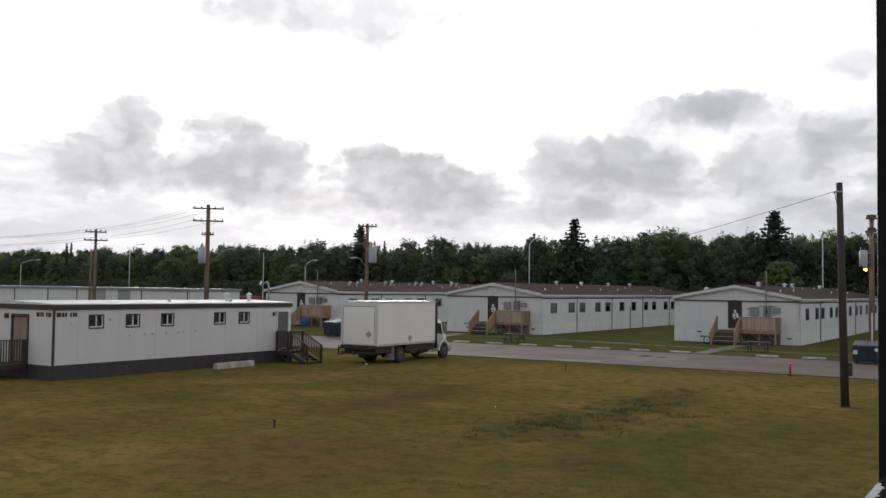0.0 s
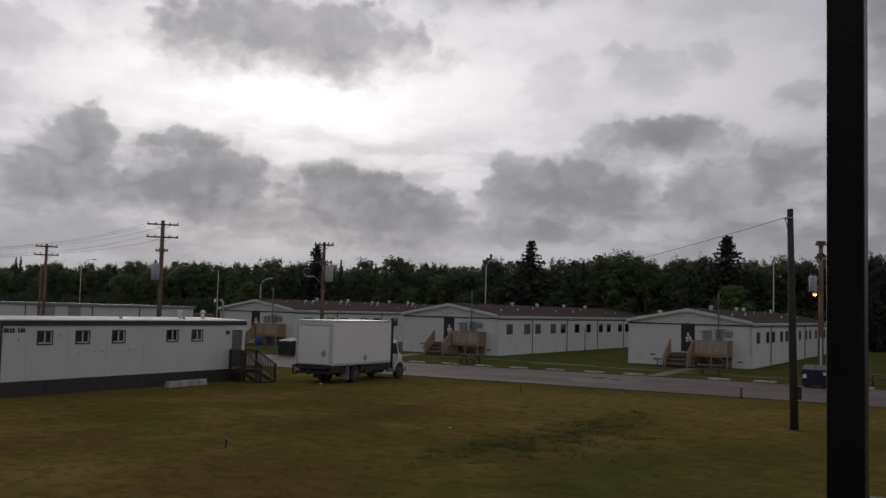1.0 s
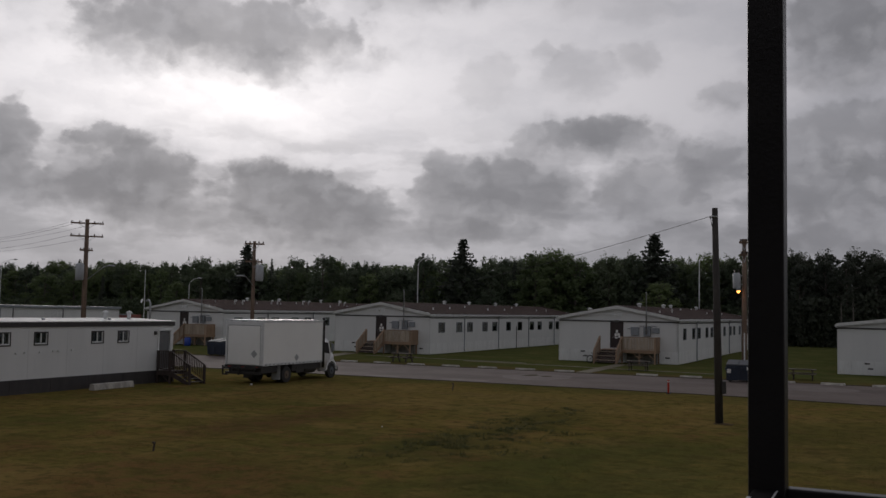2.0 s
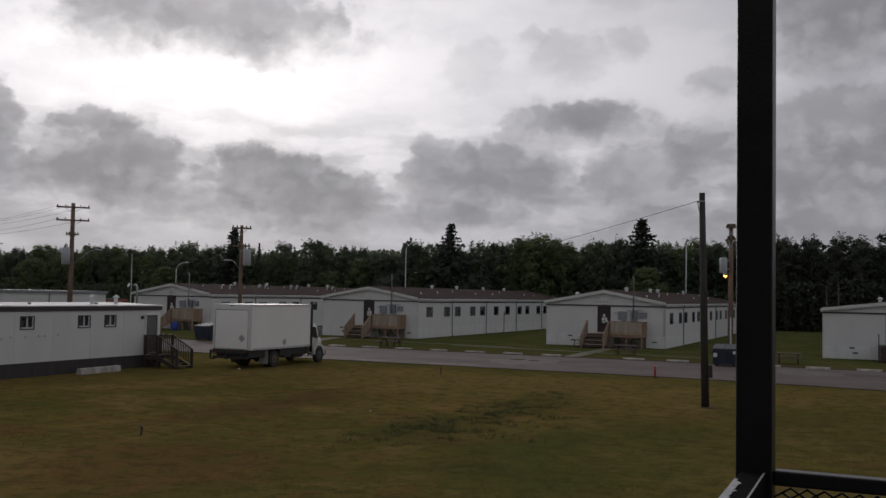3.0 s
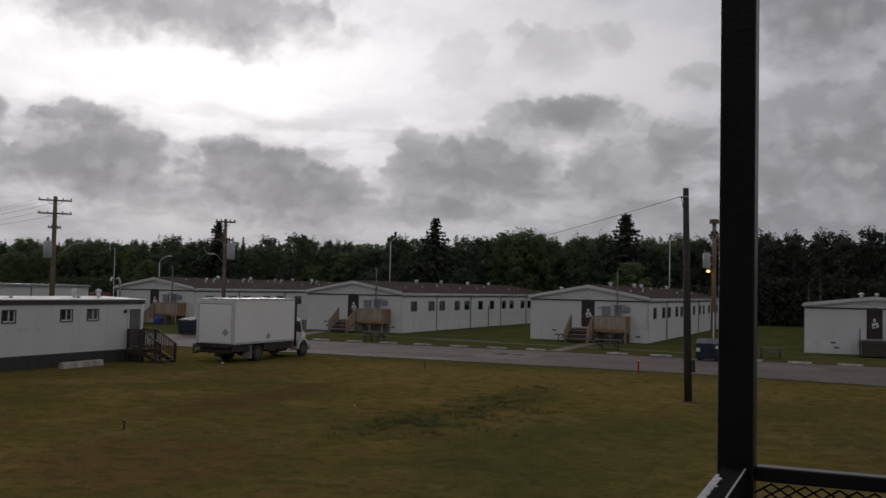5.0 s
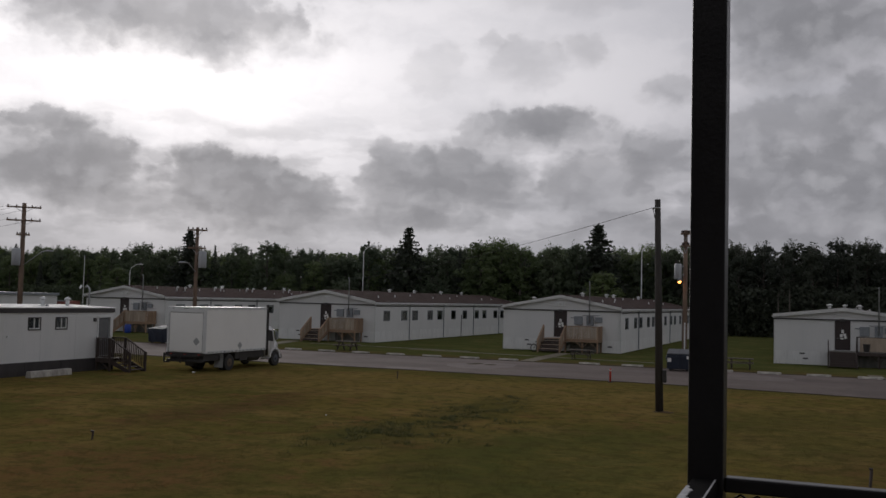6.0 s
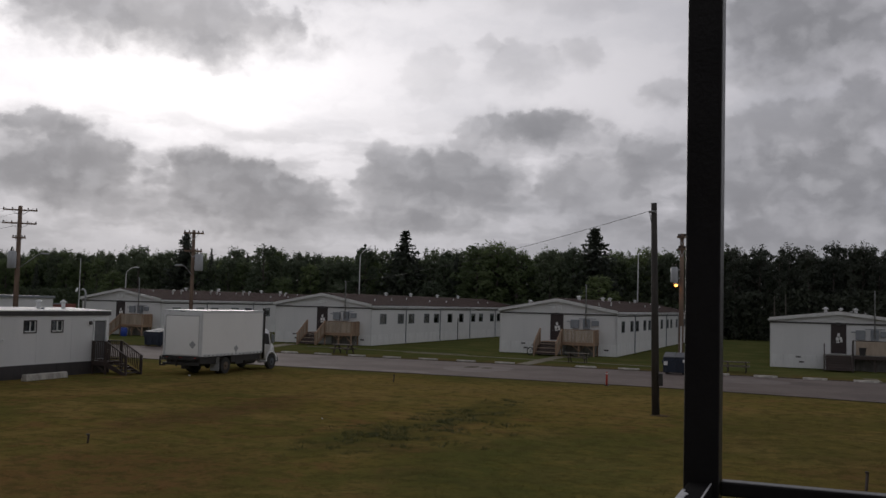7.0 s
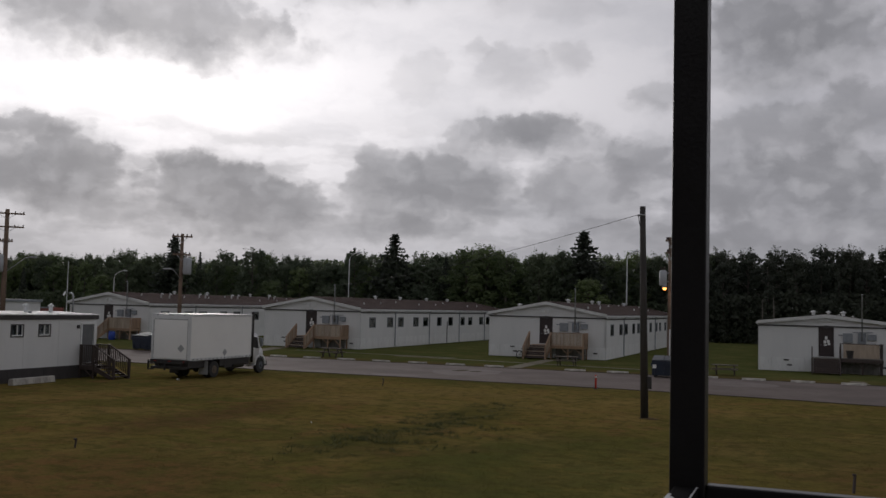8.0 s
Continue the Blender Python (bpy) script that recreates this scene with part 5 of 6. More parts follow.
tagged(part("earth_mound", mound, M["bare_soil"], None, "", True), "low mound of bare earth round the pole's foot", "earth", kind="stuff")


def cable(a, b, sag, r, label="thin black overhead cable"):
    a, b = Vector(a), Vector(b)
    n = 16
    pts = [a.lerp(b, k / n) - Vector((0, 0, 4 * sag * (k / n) * (1 - k / n))) for k in range(n + 1)]
    return tagged(part("overhead_cable", tube(bmesh.new(), pts, r, 5), M["wire"]), label, "cable", "overhead cables")


def above(s, d, z):
    return site(s, d, z).translation


ptop = above(-6.36, 39.6, 8.4) + Vector((-0.17, 0.05, 0))
cable(ptop + Vector((-0.2, -0.05, 0)), above(-44.05, 84.0, 6.25), 0.5, 0.011)
cable(ptop + Vector((-0.2, -0.05, -0.05)), ptop + Vector((-0.1, -0.1, -0.5)), 0.12, 0.015, "short drooping cable loop at the pole top")
for k, (za, zb, off) in enumerate(((12.3, 10.35, -1.2), (12.3, 10.35, -0.4), (12.3, 10.35, 1.2), (11.05, 9.45, -1.1), (11.05, 9.45, 1.1), (7.9, 6.8, 0.0))):
    o = Vector((off * 0.97, off * 0.24, 0))
    o2 = Vector((off * 0.72, off * 0.3, 0))
    cable(above(-70.3, 68, za) + o, above(-87.4, 68, zb) + o2, 0.35, 0.011)
    cable(above(-87.4, 68, zb) + o2, above(-135, 66, zb + 0.8) + o2, 1.0, 0.011)


def street_lamp(s, d, h, reach, bearing, label="slender white street lamp with curved arm"):
    base = site(s, d)
    p = thing("street_lamp", pose(*base.translation, 0, 0, -bearing), label, "street lamp", "street lamps")
    k = 1 if reach > 0 else -1
    arc = [(reach * f, 0, h - 0.9 + 0.9 * math.sin(f * math.pi / 2)) for f in (0.08, 0.25, 0.5, 0.75, 1.0)]
    part("pole", tube(bmesh.new(), [(0, 0, 0), (0, 0, h * 0.6), (0, 0, h - 1.2)] + arc, [0.1, 0.085, 0.075] + [0.05] * 5, 10), M["white_metal"], p, "", True)
    part("lamp_head", tube(bmesh.new(), [(reach, 0, h), (reach + k * 0.3, 0, h + 0.03), (reach + k * 0.8, 0, h)], [0.06, 0.14, 0.05], 10), M["white_metal"], p, "", True)


street_lamp(-68.3, 135, 12.6, 1.2, 5.2)
street_lamp(-24.4, 135, 12.9, 1.0, 21.8)
street_lamp(-162.4, 135, 13.0, 2.2, -18)
street_lamp(-199.8, 135, 9.9, 3.4, -24)
street_lamp(-114.3, 135, 9.3, 1.4, -8)
mast = thing("radio_mast", site(-99.7, 108.0), "thin pale mast with a small dish beside the bunkhouse", "mast")
part("pole", tube(bmesh.new(), [(0, 0, 0), (0, 0, 9.5)], [0.07, 0.04], 8), M["white_metal"], mast)
part("dish", turned(tube(bmesh.new(), [(0, 0, 0), (0, 0, 0.06), (0, 0, 0.12)], [0.08, 0.28, 0.34], 14), pose(-0.25, -0.1, 4.9, 70, 0, -20)), M["white_metal"], mast)
flue = thing("flue_pipe", site(-75.9, 83.2), "grey gooseneck flue pipe standing beside the bunkhouse wall", "flue pipe")
part("pipe", tube(bmesh.new(), [(0, 0, 0), (0, 0, 4.5), (-0.1, 0, 4.75), (-0.35, 0, 4.9), (-0.6, 0, 4.8)], 0.11, 10), M["steel"], flue, "", True)


# ---- bins, bollard, bicycle, small things ----
def dumpster(m, label, stickers=True):
    b = thing("dumpster", m, label, "dumpster", "dumpsters")
    w, dp, h = 1.55, 1.5, 1.35
    body = prism([(-dp / 2, 0.12), (dp / 2 - 0.05, 0.12), (dp / 2, h), (-dp / 2 - 0.12, h - 0.25)], -w / 2, w / 2, "x")
    bmesh.ops.bevel(body, geom=list(body.edges), offset=0.02, segments=1, affect="EDGES")
    part("bin_body", body, M["blue_bin"], b, "dark blue steel bin body")
    for x in (-w / 2 + 0.02, 0.02):
        part("lid", prism([(-dp / 2 - 0.16, h - 0.24), (dp / 2, h + 0.01), (dp / 2, h + 0.06), (-dp / 2 - 0.16, h - 0.18)], x, x + w / 2 - 0.04, "x"), M["lid"], b, "grey plastic lid")
    for x in (-w / 2 - 0.09, w / 2 + 0.005):
        part("fork_pocket", bx(x, x + 0.085, -0.55, 0.55, 0.75, 0.93, 0.01), M["blue_bin"], b)
    for k in range(3):
        part("rib", bx(-w / 2 + 0.1 + k * 0.62, -w / 2 + 0.18 + k * 0.62, -dp / 2 - 0.1, -dp / 2 - 0.002, 0.14, 0.75), M["blue_bin"], b)
    part("front_rail", bx(-w / 2, w / 2, -dp / 2 - 0.16, -dp / 2 - 0.04, 0.88, 1.0, 0.01), M["blue_bin"], b)
    if stickers:
        part("sticker", bx(-w / 2 + 0.05, -w / 2 + 0.3, -dp / 2 - 0.11, -dp / 2 - 0.085, 0.6, 0.86), M["paper"], b, "white round sticker")
        part("sticker", bx(w / 2 - 0.25, w / 2 - 0.08, -dp / 2 - 0.175, -dp / 2 - 0.161, 0.82, 1.02), M["paper"], b)
    for x in (-0.55, 0.55):
        for y in (-0.55, 0.5):
            part("skid", bx(x - 0.08, x + 0.08, y - 0.1, y + 0.1, 0, 0.13), M["chassis"], b)
    return b


dumpster(site(-9.3, 66.0, 0.015, 4), "dark blue steel dumpster with grey lid at the roadside")
dumpster(site(-53.6, 67.9, 0, -6), "dark blue steel dumpster beyond the truck", False).scale = (1.15, 1.1, 1.1)

post = thing("bollard", site(-11.3, 53.3), "red plastic bollard with pale bands at the road edge", "bollard")
part("bollard_body", tube(bmesh.new(), [(0, 0, 0), (0, 0, 0.6), (0, 0, 0.74), (0, 0, 0.77)], [0.055, 0.055, 0.055, 0.02], 12), M["red"], post, "", True)
part("band", tube(bmesh.new(), [(0, 0, 0.64), (0, 0, 0.70)], 0.058, 12), M["paper"], post, "pale reflective band")
part("bollard_base", bx(-0.12, 0.12, -0.12, 0.12, 0, 0.04, 0.01), M["chassis"], post)

for s, d, h in ((-21.96, 47.9, 0.38), (-20.06, 22.34, 0.3), (1.0, 26.4, 0.45)):
    st = thing("survey_stake", site(s, d, -0.03), "short dark stake standing in the grass", "stake")
    part("stake", bar((0, 0, 0), (0.03, 0.02, h), 0.06, 0.05), M["brown_stain"], st)
    part("stake_top", bx(-0.03, 0.06, -0.03, 0.03, h - 0.02, h + 0.03), M["brown_stain"], st)

barrel = thing("barrel", site(-69.4, 82.0), "blue plastic barrel beside the porch", "barrel")
part("barrel_body", tube(bmesh.new(), [(0, 0, 0), (0, 0, 0.05), (0, 0, 0.45), (0, 0, 0.85), (0, 0, 0.9)], [0.3, 0.34, 0.36, 0.34, 0.3], 18), M["blue_plastic"], barrel, "", True)
pail = thing("waste_pail", site(2.75, 79.5, 1.2), "dark round waste pail on the porch floor", "waste bin")
part("pail_body", tube(bmesh.new(), [(0, 0, 0), (0, 0, 0.55)], [0.2, 0.26], 14), M["chassis"], pail)
part("pail_rim", tube(bmesh.new(), [(0, 0, 0.55), (0, 0, 0.6)], 0.29, 14), M["chassis"], pail)


def bicycle(m):
    b = thing("bicycle", m, "dark bicycle leaning by the porch steps", "bicycle")
    for y in (-0.52, 0.52):
        ring = bmesh.new()
        pts = [(0, y + 0.33 * math.cos(a), 0.35 + 0.33 * math.sin(a)) for a in [2 * math.pi * k / 20 for k in range(21)]]
        tube(ring, pts, 0.042, 6, False)
        part("wheel", ring, M["rubber"], b)
        for k in range(8):
            a = math.pi * k / 8
            part("spoke", bar((0, y - 0.32 * math.cos(a), 0.35 - 0.32 * math.sin(a)), (0, y + 0.32 * math.cos(a), 0.35 + 0.32 * math.sin(a)), 0.006), M["chrome"], b)
    for p0, p1 in (((0, -0.52, 0.35), (0, -0.05, 0.33)), ((0, -0.05, 0.33), (0, -0.2, 0.85)), ((0, -0.52, 0.35), (0, -0.17, 0.75)), ((0, -0.05, 0.33), (0, 0.36, 0.75)), ((0, -0.17, 0.75), (0, 0.34, 0.8)), ((0, 0.52, 0.35), (0, 0.32, 0.95))):
        part("frame_tube", tube(bmesh.new(), [p0, p1], 0.018, 6), M["chassis"], b)
    part("saddle", bx(-0.07, 0.07, -0.33, -0.08, 0.85, 0.91, 0.02), M["chassis"], b)
    part("handlebar", tube(bmesh.new(), [(-0.28, 0.28, 0.98), (0, 0.33, 0.97), (0.28, 0.28, 0.98)], 0.016, 6), M["chrome"], b)


bicycle(site(-23.75, 81.6, 0, -35))


# ---- stair landing on which the camera stands ----
def landing():
    p = thing("steel_landing", site(0, 0), "black painted steel landing with post, rails and expanded metal mesh", "railing")
    S, D, Z = -0.261, 2.316, 4.010
    FL, blk = 2.9, M["black_paint"]
    part("corner_post", bx(S - 0.040, S + 0.040, D - 0.040, D + 0.040, 0, 6.6, 0.006), blk, p, "square black steel post")
    part("top_rail", bx(S + 0.041, 2.6, D - 0.02, D + 0.02, Z - 0.034, Z, 0.005), M["gloss_rail"], p)
    part("top_rail", bx(S - 0.028, S + 0.028, -1.4, D - 0.041, Z - 0.052, Z - 0.003, 0.005), M["matt_black"], p)
    bare = [(S - 0.0265, -1.4), (S - 0.0265, D - 0.15)]
    for k in range(60):
        y = D - 0.155 - k * 0.012
        bare.append((S - 0.010 + 0.009 * noise.noise((y * 55, 0, 2)) + 0.004 * noise.noise((y * 190, 0, 5)) - (0.008 if k < 3 else 0.0), y))
    bare.append((S - 0.008, -1.4))
    part("worn_patch", prism(bare[::-1], Z - 0.0028, Z - 0.0015, "z"), M["wear_and_glint"], p, "rail top worn to bare pale metal")
    # thin pale strip paints the highlight on the rail's edge
    part("worn_edge", bx(S + 0.0225, S + 0.0262, -1.4, D - 0.05, Z - 0.0028, Z - 0.0015), M["wear_and_glint"], p, "painted highlight along the rail edge")
    part("bottom_rail", bx(S + 0.038, 2.6, D - 0.025, D + 0.025, FL + 0.1, FL + 0.15), blk, p)
    part("bottom_rail", bx(S - 0.025, S + 0.025, -1.4, D - 0.038, FL + 0.1, FL + 0.15), blk, p)
    part("floor_plate", bx(S - 0.05, 2.65, -1.4, D + 0.05, FL - 0.12, FL), blk, p)
    for s, d in ((2.6, D), (2.6, -1.36), (S, -1.36)):
        part("support_post", bx(s - 0.0375, s + 0.0375, d - 0.0375, d + 0.0375, 0, Z if d == D else FL - 0.12), blk, p)
    # expanded metal: crossing strands in both panels
    for along, fixed, a0, a1 in (("s", D, S + 0.04, 2.56), ("d", S, -1.3, D - 0.04)):
        bm = bmesh.new()
        z0, z1, cw, ch = FL + 0.15, Z - 0.03, 0.036, 0.0115
        rows, cols = int((z1 - z0) / ch), int((a1 - a0) / cw)
        for i in range(rows):
            for k in range(cols):
                for lean in (0, 1):
                    lo = a0 + (k + 0.5 * (i % 2)) * cw
                    x0, x1 = (lo, lo + cw / 2) if lean == (i % 1) else (lo + cw / 2, lo + cw)
                    za, zb = (z0 + i * ch, z0 + (i + 1) * ch) if lean == 0 else (z0 + (i + 1) * ch, z0 + i * ch)
                    t = 0.0026
                    q = [(x0, za - t), (x1, zb - t), (x1, zb + t), (x0, za + t)]
                    if along == "s":
                        bm.faces.new([bm.verts.new((a, fixed, z)) for a, z in q])
                    else:
                        bm.faces.new([bm.verts.new((fixed, a, z)) for a, z in q])
        r = bmesh.ops.extrude_face_region(bm, geom=list(bm.faces))
        push = Vector((0, 0.003, 0)) if along == "s" else Vector((0.003, 0, 0))
        bmesh.ops.translate(bm, vec=push, verts=[v for v in r["geom"] if isinstance(v, bmesh.types.BMVert)])
        part("mesh_panel", bm, blk, p, "expanded metal mesh panel")


landing()
# added wall, never in view; its darkness keeps the post black
wall = part("wall_behind", bx(-6, 8, -1.9, -1.6, 0, 7.2), M["unseen_wall"])
wall.matrix_world = site(0, 0)
tagged(wall, "unseen plain wall added behind the landing, dark to dim reflections", "wall", kind="structure")


# ---- woods ----
def leaves(name, centres, sizes, material, parent, rng, normals=None, droop=0.0):
    """Pointed leaf sprays; with normals they lie like the skin of a crown, otherwise anyhow."""
    n = len(centres)
    unit = lambda v: v / (np.linalg.norm(v, axis=1)[:, None] + 1e-9)
    nor = unit(rng.normal(size=(n, 3))) if normals is None else unit(normals + 0.75 * unit(rng.normal(size=(n, 3))))
    a = unit(np.cross(nor, rng.normal(size=(n, 3))))
    b = np.cross(nor, a)
    if droop:
        a[:, 2] -= droop
    s = np.asarray(sizes)[:, None]
    quad = np.stack([centres - a * s, centres + b * s * 0.6, centres + a * s, centres - b * s * 0.6], 1).reshape(-1, 3)
    me = bpy.data.meshes.new(name)
    me.from_pydata(quad.tolist(), [], [(4 * i, 4 * i + 1, 4 * i + 2, 4 * i + 3) for i in range(n)])
    me.materials.append(material)
    ob = new(name, me)
    ob.parent = parent
    return ob


def broadleaf(m, seed, h=14.0, spread=0.19, material="leaf", low=0.2, count=3000, label="tall green poplar in the woods' edge"):
    """A tapered trunk, limbs, clumps of leaves at their tips, and thin leafy shoots on top."""
    rng = np.random.default_rng(seed)
    t = thing("tree", m, label, "tree", "trees of the woods' edge")
    bend = rng.uniform(-0.4, 0.4, 2)
    trunk = tube(bmesh.new(), [(bend[0] * f * f, bend[1] * f * f, h * f) for f in (0, 0.25, 0.5, 0.75, 0.95)], [h * 0.013, h * 0.011, h * 0.008, h * 0.005, 0.02], 8)
    tips, size = [], []
    for k in range(40):
        f = low + (0.93 - low) * (k + rng.uniform(0, 1)) / 40
        env = spread * h * (math.sin(math.pi * min(1, (f - low) / (1 - low) * 0.8 + 0.18)) ** 0.7) * rng.uniform(0.45, 1.1)
        a = k * 2.4 + rng.uniform(-0.5, 0.5)
        root = np.array((bend[0] * f * f, bend[1] * f * f, h * max(0.1, f - 0.1)))
        tip = np.array((root[0] + env * math.cos(a), root[1] + env * math.sin(a), h * f + rng.uniform(-0.2, 0.3)))
        if k % 2 == 0:
            tube(trunk, [root, (root + tip) / 2 + np.array((0, 0, 0.15)), tip], [h * 0.004, h * 0.003, 0.012], 5)
        tips.append(tip)
        size.append(rng.uniform(0.75, 1.3) * (1.15 - 0.5 * f))
    shoots = []
    for k in range(13):
        a, g = rng.uniform(0, 2 * math.pi), rng.uniform(0, 0.6) * spread * h
        foot = np.array((bend[0] + g * math.cos(a), bend[1] + g * math.sin(a), h * rng.uniform(0.82, 0.88)))
        head = foot + np.array((rng.normal() * 0.2, rng.normal() * 0.2, h * rng.uniform(0.06, 0.16)))
        tube(trunk, [foot, head], [0.03, 0.01], 4)
        shoots.append((foot, head))
    part("trunk", trunk, M["bark"], t, "", True)
    tips, size = np.array(tips), np.array(size) * h / 14
    pick = rng.integers(0, len(tips), count)
    way = rng.normal(size=(count, 3))
    way /= np.linalg.norm(way, axis=1)[:, None]
    c = tips[pick] + way * (size[pick] * rng.uniform(0.45, 1.0, count) ** 0.6)[:, None] * np.array((1.0, 1.0, 0.8))
    top = np.concatenate([f + (hd - f) * rng.uniform(0, 1, (26, 1)) + rng.normal(size=(26, 3)) * np.array((0.2, 0.2, 0.1)) for f, hd in shoots])
    out = c - np.array((bend[0] * 0.4, bend[1] * 0.4, 0)) * 1.0
    out[:, 2] = 0.0
    nor = way + 0.25 * out / (np.linalg.norm(out, axis=1)[:, None] + 0.1) + np.array((0, 0, 0.2))
    leaves("crown", np.concatenate([c, top]), np.concatenate([rng.uniform(0.13, 0.27, count), rng.uniform(0.08, 0.17, len(top))]) * (h / 14), M[material], t, rng,
           np.concatenate([nor, rng.normal(size=top.shape)]))
    return t


def spruce(m, seed, h=16.0, full=1.0, label="dark pointed spruce rising above the woods"):
    """Whorls of drooping boughs round a straight trunk; full: how thickly they are set."""
    rng = np.random.default_rng(seed)
    t = thing("spruce_tree", m, label, "tree", "spruces in the woods")
    part("trunk", tube(bmesh.new(), [(0, 0, 0), (0, 0, h * 0.5), (0, 0, h * 0.99)], [h * 0.014, h * 0.009, 0.02], 8), M["bark"], t, "", True)
    c, s = [], []
    z = h * 0.12
    while z < h:
        f = 1 - z / h
        r = h * 0.29 * (f ** 0.82) * rng.uniform(0.75, 1.15) + 0.12
        for k in range(max(5, int((6 + 11 * f) * full))):
            a = rng.uniform(0, 2 * math.pi)
            rr = r * rng.uniform(0.7, 1.15)
            many = (9 * f + 3) * full
            for j in range(max(3, int(many))):
                g = min((j + rng.uniform(0, 1)) / many, 1.0)
                c.append((rr * g * math.cos(a) + rng.normal() * 0.09, rr * g * math.sin(a) + rng.normal() * 0.09, z - 0.25 * rr * g + 0.16 * rr * g * g + rng.normal() * 0.08))
                s.append(rng.uniform(0.16, 0.34))
        z += h * 0.033
    leaves("crown", np.array(c), s, M["needle"], t, rng, None, 0.5)
    return t


# right-hand trees: same build, shade put into the leaf colour
SHADED_TREE = "tall tree with shade put into its leaf colour"
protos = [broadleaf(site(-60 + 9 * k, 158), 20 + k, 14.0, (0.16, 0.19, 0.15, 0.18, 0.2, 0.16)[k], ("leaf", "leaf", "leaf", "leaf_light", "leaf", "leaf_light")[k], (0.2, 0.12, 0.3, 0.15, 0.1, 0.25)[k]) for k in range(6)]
shaded_trees = [broadleaf(site(-14 + 9 * k, 158), 60 + k, 14.9, (0.17, 0.2, 0.16)[k], "leaf_shaded", 0.1, 3000, SHADED_TREE) for k in range(3)]
firs = [spruce(site(-80, 160), 40, 15.0), spruce(site(-20, 161), 41, 15.0)]
rnd = random.Random(12)


def plant(proto, s, d, scale, wide=1.0):
    ob = copy_thing(proto, site(s, d, 0, rnd.uniform(0, 360)))
    ob.scale = (scale * wide, scale * wide, scale)
    return ob


for row, (d0, gap) in enumerate(((152.0, 3.1), (156.5, 3.3), (161.5, 3.6))):
    s = -256.0
    while s < 40:
        tall = 0.955 + 0.06 * noise.noise((s * 0.05, row, 2)) + rnd.uniform(-0.085, 0.085) + (0.02 if s > -75 else -0.015)
        if row == 0:
            tall *= 0.86
        if rnd.random() < (0.3 if s > -18 else 0.16):
            plant(rnd.choice(firs), s, d0 + rnd.uniform(-2, 2), tall * rnd.uniform(0.84, 1.0), 0.66)
        else:
            plant(rnd.choice(shaded_trees if s > -18 + rnd.uniform(-5, 5) else protos), s, d0 + rnd.uniform(-2, 2), tall, rnd.uniform(0.95, 1.3))
        s += gap * rnd.uniform(0.7, 1.3)
# trees that stand out along the skyline
for k, (az, z, wide) in enumerate(((7.84, 16.9, 1.95), (19.2, 17.1, 2.3), (-5.0, 16.5, 2.0))):
    r = 151 / math.cos(radians(32 - az))
    tree = spruce(site(-r * math.sin(radians(32 - az)), 151, 0, 50 * k), 70 + k, z, 1.9, "tall dark spruce standing above the woods' skyline")
    tree.scale = (wide * 0.8, wide * 0.8, 1.0)
for az, z, wide, kind in ((13.4, 15.0, 1.5, 3), (12.2, 14.4, 1.5, 5), (14.6, 13.6, 1.5, 3), (-0.5, 14.2, 1.3, 0), (16.6, 14.0, 1.0, 2), (18.0, 14.3, 1.0, 2), (-7.6, 14.3, 1.3, 4), (-14.5, 11.5, 1.6, 3), (5.5, 14.0, 1.1, 1)):
    r = 149 / math.cos(radians(32 - az))
    plant(protos[kind], -r * math.sin(radians(32 - az)), 149, z / 14.0, wide)
# round bushy young trees before the wall of the woods
for az, z, wide, kind in ((-16.0, 10.6, 1.9, 3), (-9.0, 9.0, 1.9, 5), (0.6, 8.4, 1.8, 3), (19.5, 9.3, 1.9, 5), (9.6, 8.2, 1.7, 1), (-20.5, 9.6, 1.8, 0), (4.0, 7.6, 1.8, 4)):
    r = 145 / math.cos(radians(32 - az))
    plant(protos[kind], -r * math.sin(radians(32 - az)), 145, z / 14.0, wide)



def dead_stem(az, d, h, seed):
    """A bare grey stem with a few snapped twigs."""
    rg = random.Random(seed)
    r = d / math.cos(radians(32 - az))
    m = thing("dead_tree", site(-r * math.sin(radians(32 - az)), d), "thin bare grey dead tree before the woods", "tree", "dead trees")
    bm = tube(bmesh.new(), [(0, 0, 0), (0.06, 0, h * 0.5), (0.02, 0.05, h)], [0.11, 0.08, 0.03], 8)
    for k in range(7):
        z, a = h * rg.uniform(0.35, 0.95), rg.uniform(0, 6.28)
        tube(bm, [(0.05, 0, z), (0.05 + 0.5 * math.cos(a), 0.5 * math.sin(a), z + rg.uniform(0.1, 0.5))], [0.025, 0.008], 5)
    part("trunk", bm, M["bark"], m, "", True)


dead_stem(29.98, 141, 6.9, 1)
dead_stem(29.37, 142, 6.6, 2)

rng = np.random.default_rng(5)


def thicket(name, n, s0, s1, d0, d1, z1, size, material, label):
    s, d = rng.uniform(s0, s1, n), rng.uniform(d0, d1, n)
    top = z1 * (0.90 + 0.1 * np.sin(s * 0.31) * np.cos(s * 0.117 + d))
    z = top * rng.uniform(0, 1, n)
    c = np.stack([CS * s + SN * d, -SN * s + CS * d, z], 1)
    ob = leaves(name, c, rng.uniform(size * 0.5, size, n), M[material], None, rng)
    return tagged(ob, label, "undergrowth", kind="stuff")


thicket("undergrowth", 36000, -290, -18, 146.5, 153, 6.0, 0.36, "leaf", "dense dark green undergrowth along the woods' edge")
# from s = -18 rightwards the leaf colour carries painted shade
thicket("undergrowth", 16000, -18, 60, 146.5, 153, 8.0, 0.36, "leaf_shaded", "dense undergrowth with shade put into its leaf colour")
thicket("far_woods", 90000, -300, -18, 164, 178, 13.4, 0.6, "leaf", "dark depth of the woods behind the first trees")
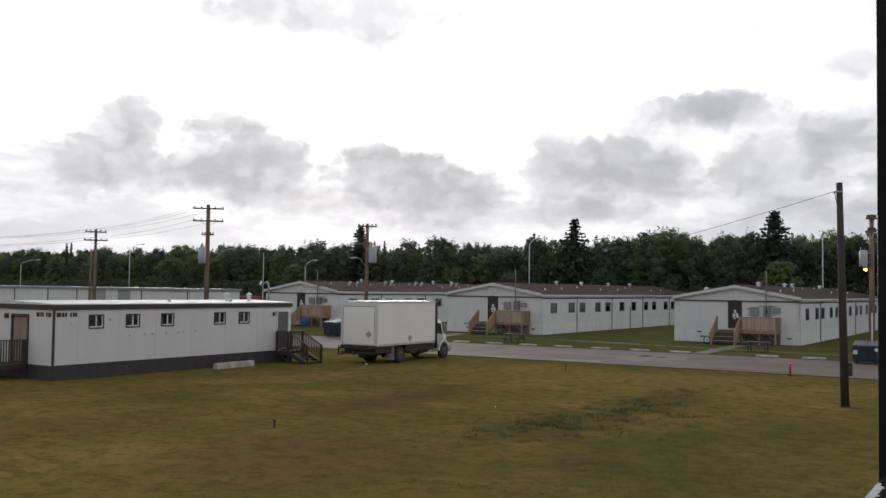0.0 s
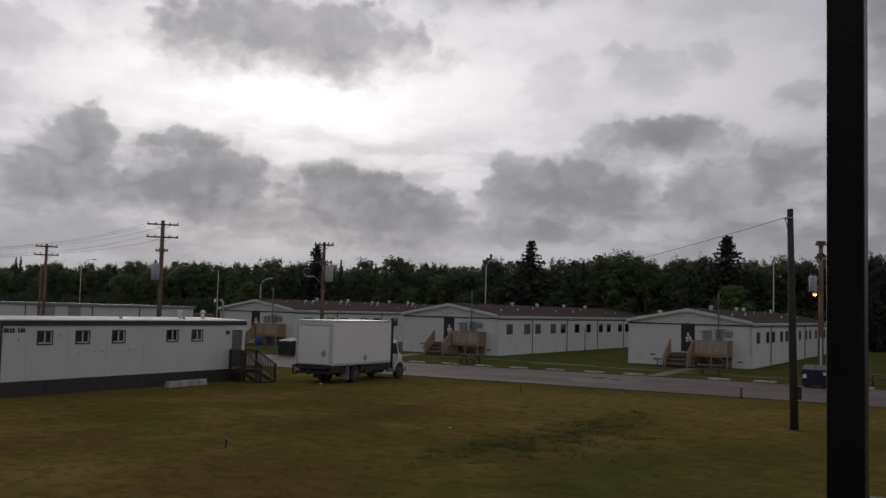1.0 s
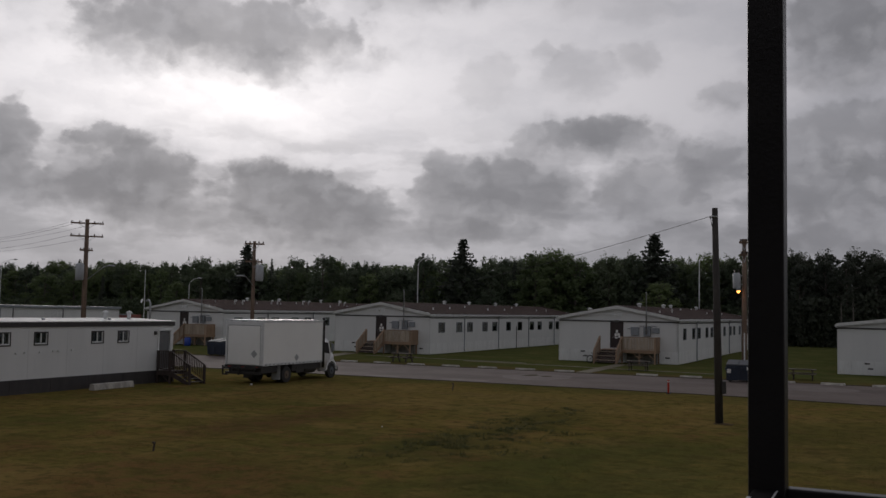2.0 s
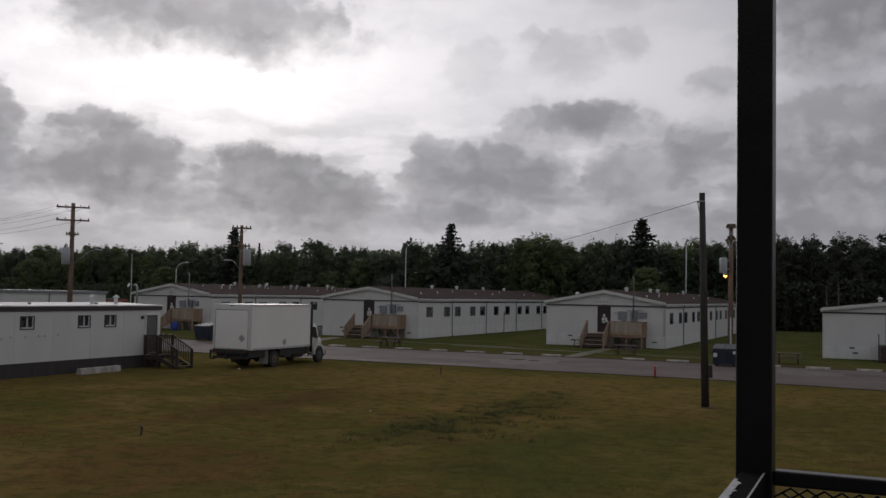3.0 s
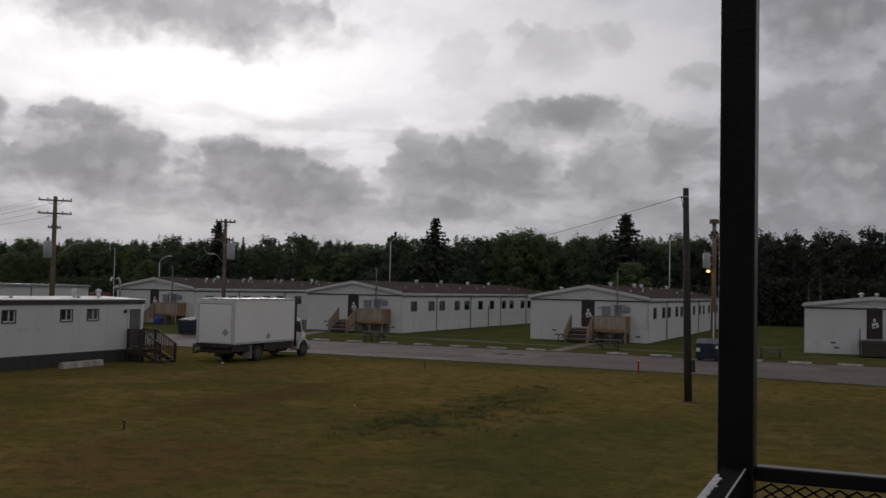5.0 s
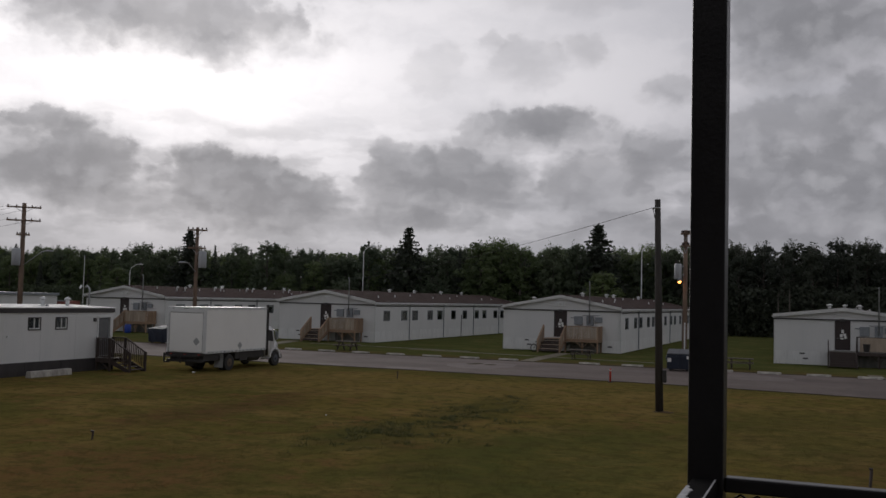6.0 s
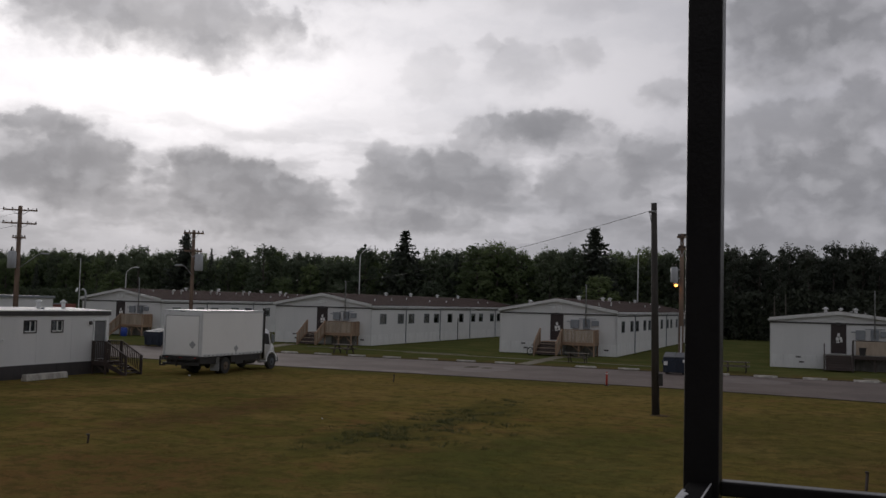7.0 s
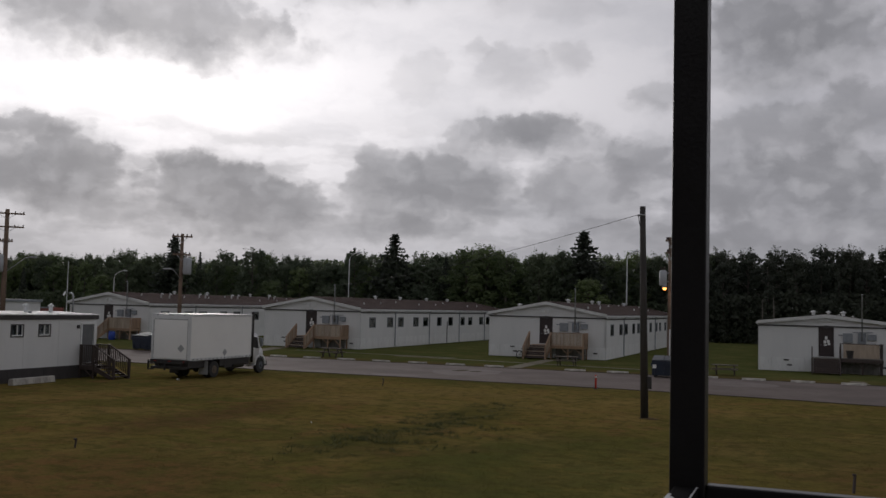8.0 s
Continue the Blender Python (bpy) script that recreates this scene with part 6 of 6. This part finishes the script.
thicket("far_woods", 22000, -18, 60, 164, 178, 14.2, 0.6, "leaf_shaded", "depth of the woods with shade put into its leaf colour")


# ---- grass blades on the field ----
def field_grass(n=150000):
    s, d = rng.uniform(-37, 14, n), 14 + 39.5 * rng.uniform(0, 1, n)
    dens = np.array([noise.noise((a * 0.22, b * 0.22, 8)) for a, b in zip(s, d)])
    keep = dens > -0.4 + rng.uniform(-0.35, 0.35, n)
    s, d = s[keep], d[keep]
    n = len(s)
    base = np.repeat(np.stack([s, d, np.array([swell(a, b) for a, b in zip(s, d)]) - 0.02], 1), 3, 0) + np.concatenate([rng.normal(size=(3 * n, 2)) * 0.1, np.zeros((3 * n, 1))], 1)
    ang = rng.uniform(0, 2 * math.pi, 3 * n)
    side = np.stack([np.cos(ang), np.sin(ang), np.zeros(3 * n)], 1) * 0.008
    tip = base + np.concatenate([rng.normal(size=(3 * n, 2)) * 0.06, rng.uniform(0.03, 0.06, (3 * n, 1))], 1)
    tri = np.stack([base - side, base + side, tip], 1).reshape(-1, 3)
    me = bpy.data.meshes.new("field_grass")
    me.from_pydata(tri.tolist(), [], [(3 * i, 3 * i + 1, 3 * i + 2) for i in range(3 * n)])
    me.materials.append(M["blade"])
    ob = new("field_grass", me)
    ob.matrix_world = site(0, 0)
    tagged(ob, "short uneven olive and straw grass blades on the field", "grass", kind="stuff")


field_grass()


# ---- rank tufts in the old wheel hollow ----
def rank_tufts(n=600):
    spots = ((-13.4, 28.5, 1.3, 2.6), (-13.2, 36.0, 1.1, 3.6), (-12.4, 31.5, 1.5, 3.2))
    out = []
    for k in range(n):
        s0, d0, a, b = spots[k % 3]
        s, d = s0 + rng.normal() * a * 0.85, d0 + rng.normal() * b * 0.8
        if noise.noise((s * 0.9, d * 0.9, 4)) < -0.12:
            continue
        z, tall = swell(s, d), rng.uniform(0.06, 0.17)
        for j in range(16):
            x, y, a1 = s + rng.normal() * 0.09, d + rng.normal() * 0.09, rng.uniform(0, 6.28)
            w = np.array((math.cos(a1), math.sin(a1), 0)) * 0.011
            foot = np.array((x, y, z - 0.02))
            out += [foot - w, foot + w, foot + np.array((rng.normal() * 0.07, rng.normal() * 0.07, tall * rng.uniform(0.6, 1.1)))]
    me = bpy.data.meshes.new("rank_grass")
    me.from_pydata([tuple(v) for v in out], [], [(3 * i, 3 * i + 1, 3 * i + 2) for i in range(len(out) // 3)])
    me.materials.append(M["rank_grass"])
    ob = new("rank_grass", me)
    ob.matrix_world = site(0, 0)
    tagged(ob, "coarse dark green grass tufts in an old wheel hollow", "grass", kind="stuff")


rank_tufts()


# ---- odds and ends ----
def container(m):
    c = thing("shipping_container", m, "faded red shipping container beyond the trailer", "container")
    part("container_body", bx(0.05, 6.0, 0.05, 2.38, 0.15, 2.85), M["red_steel"], c)
    for k in range(20):
        part("rib", bx(0.15 + k * 0.29, 0.29 + k * 0.29, 0.0, 0.048, 0.3, 2.7), M["red_steel"], c)
    for x in (0.0, 5.9):
        for y in (0.0, 2.3):
            part("corner_casting", bx(x, x + 0.15, y, y + 0.13, 0.0, 2.9), M["red_steel"], c)
    part("roof_rail", bx(0.0, 6.05, -0.01, 0.05, 2.75, 2.92), M["grey_metal"], c)


container(site(-108.5, 108.0))
pipe = thing("marker_post", site(-40.6, 106.5), "thin dark marker post standing beside the bunkhouse", "post")
part("post", tube(bmesh.new(), [(0, 0, 0), (0, 0, 2.6)], 0.05, 8), M["dark_trim"], pipe)
rnd = random.Random(31)
for s, d, size in ((-32.6, 44.0, 0.07), (-17.3, 31.5, 0.03)):
    scrap = bmesh.new()
    bmesh.ops.create_icosphere(scrap, subdivisions=2, radius=size)
    for v in scrap.verts:
        v.co *= rnd.uniform(0.7, 1.2)
        v.co.z *= 0.8
    ob = part("litter", scrap, M["paper"])
    ob.matrix_world = site(s, d, swell(s, d) + size * 0.4)
    tagged(ob, "small crumpled white scrap lying on the grass", "litter")
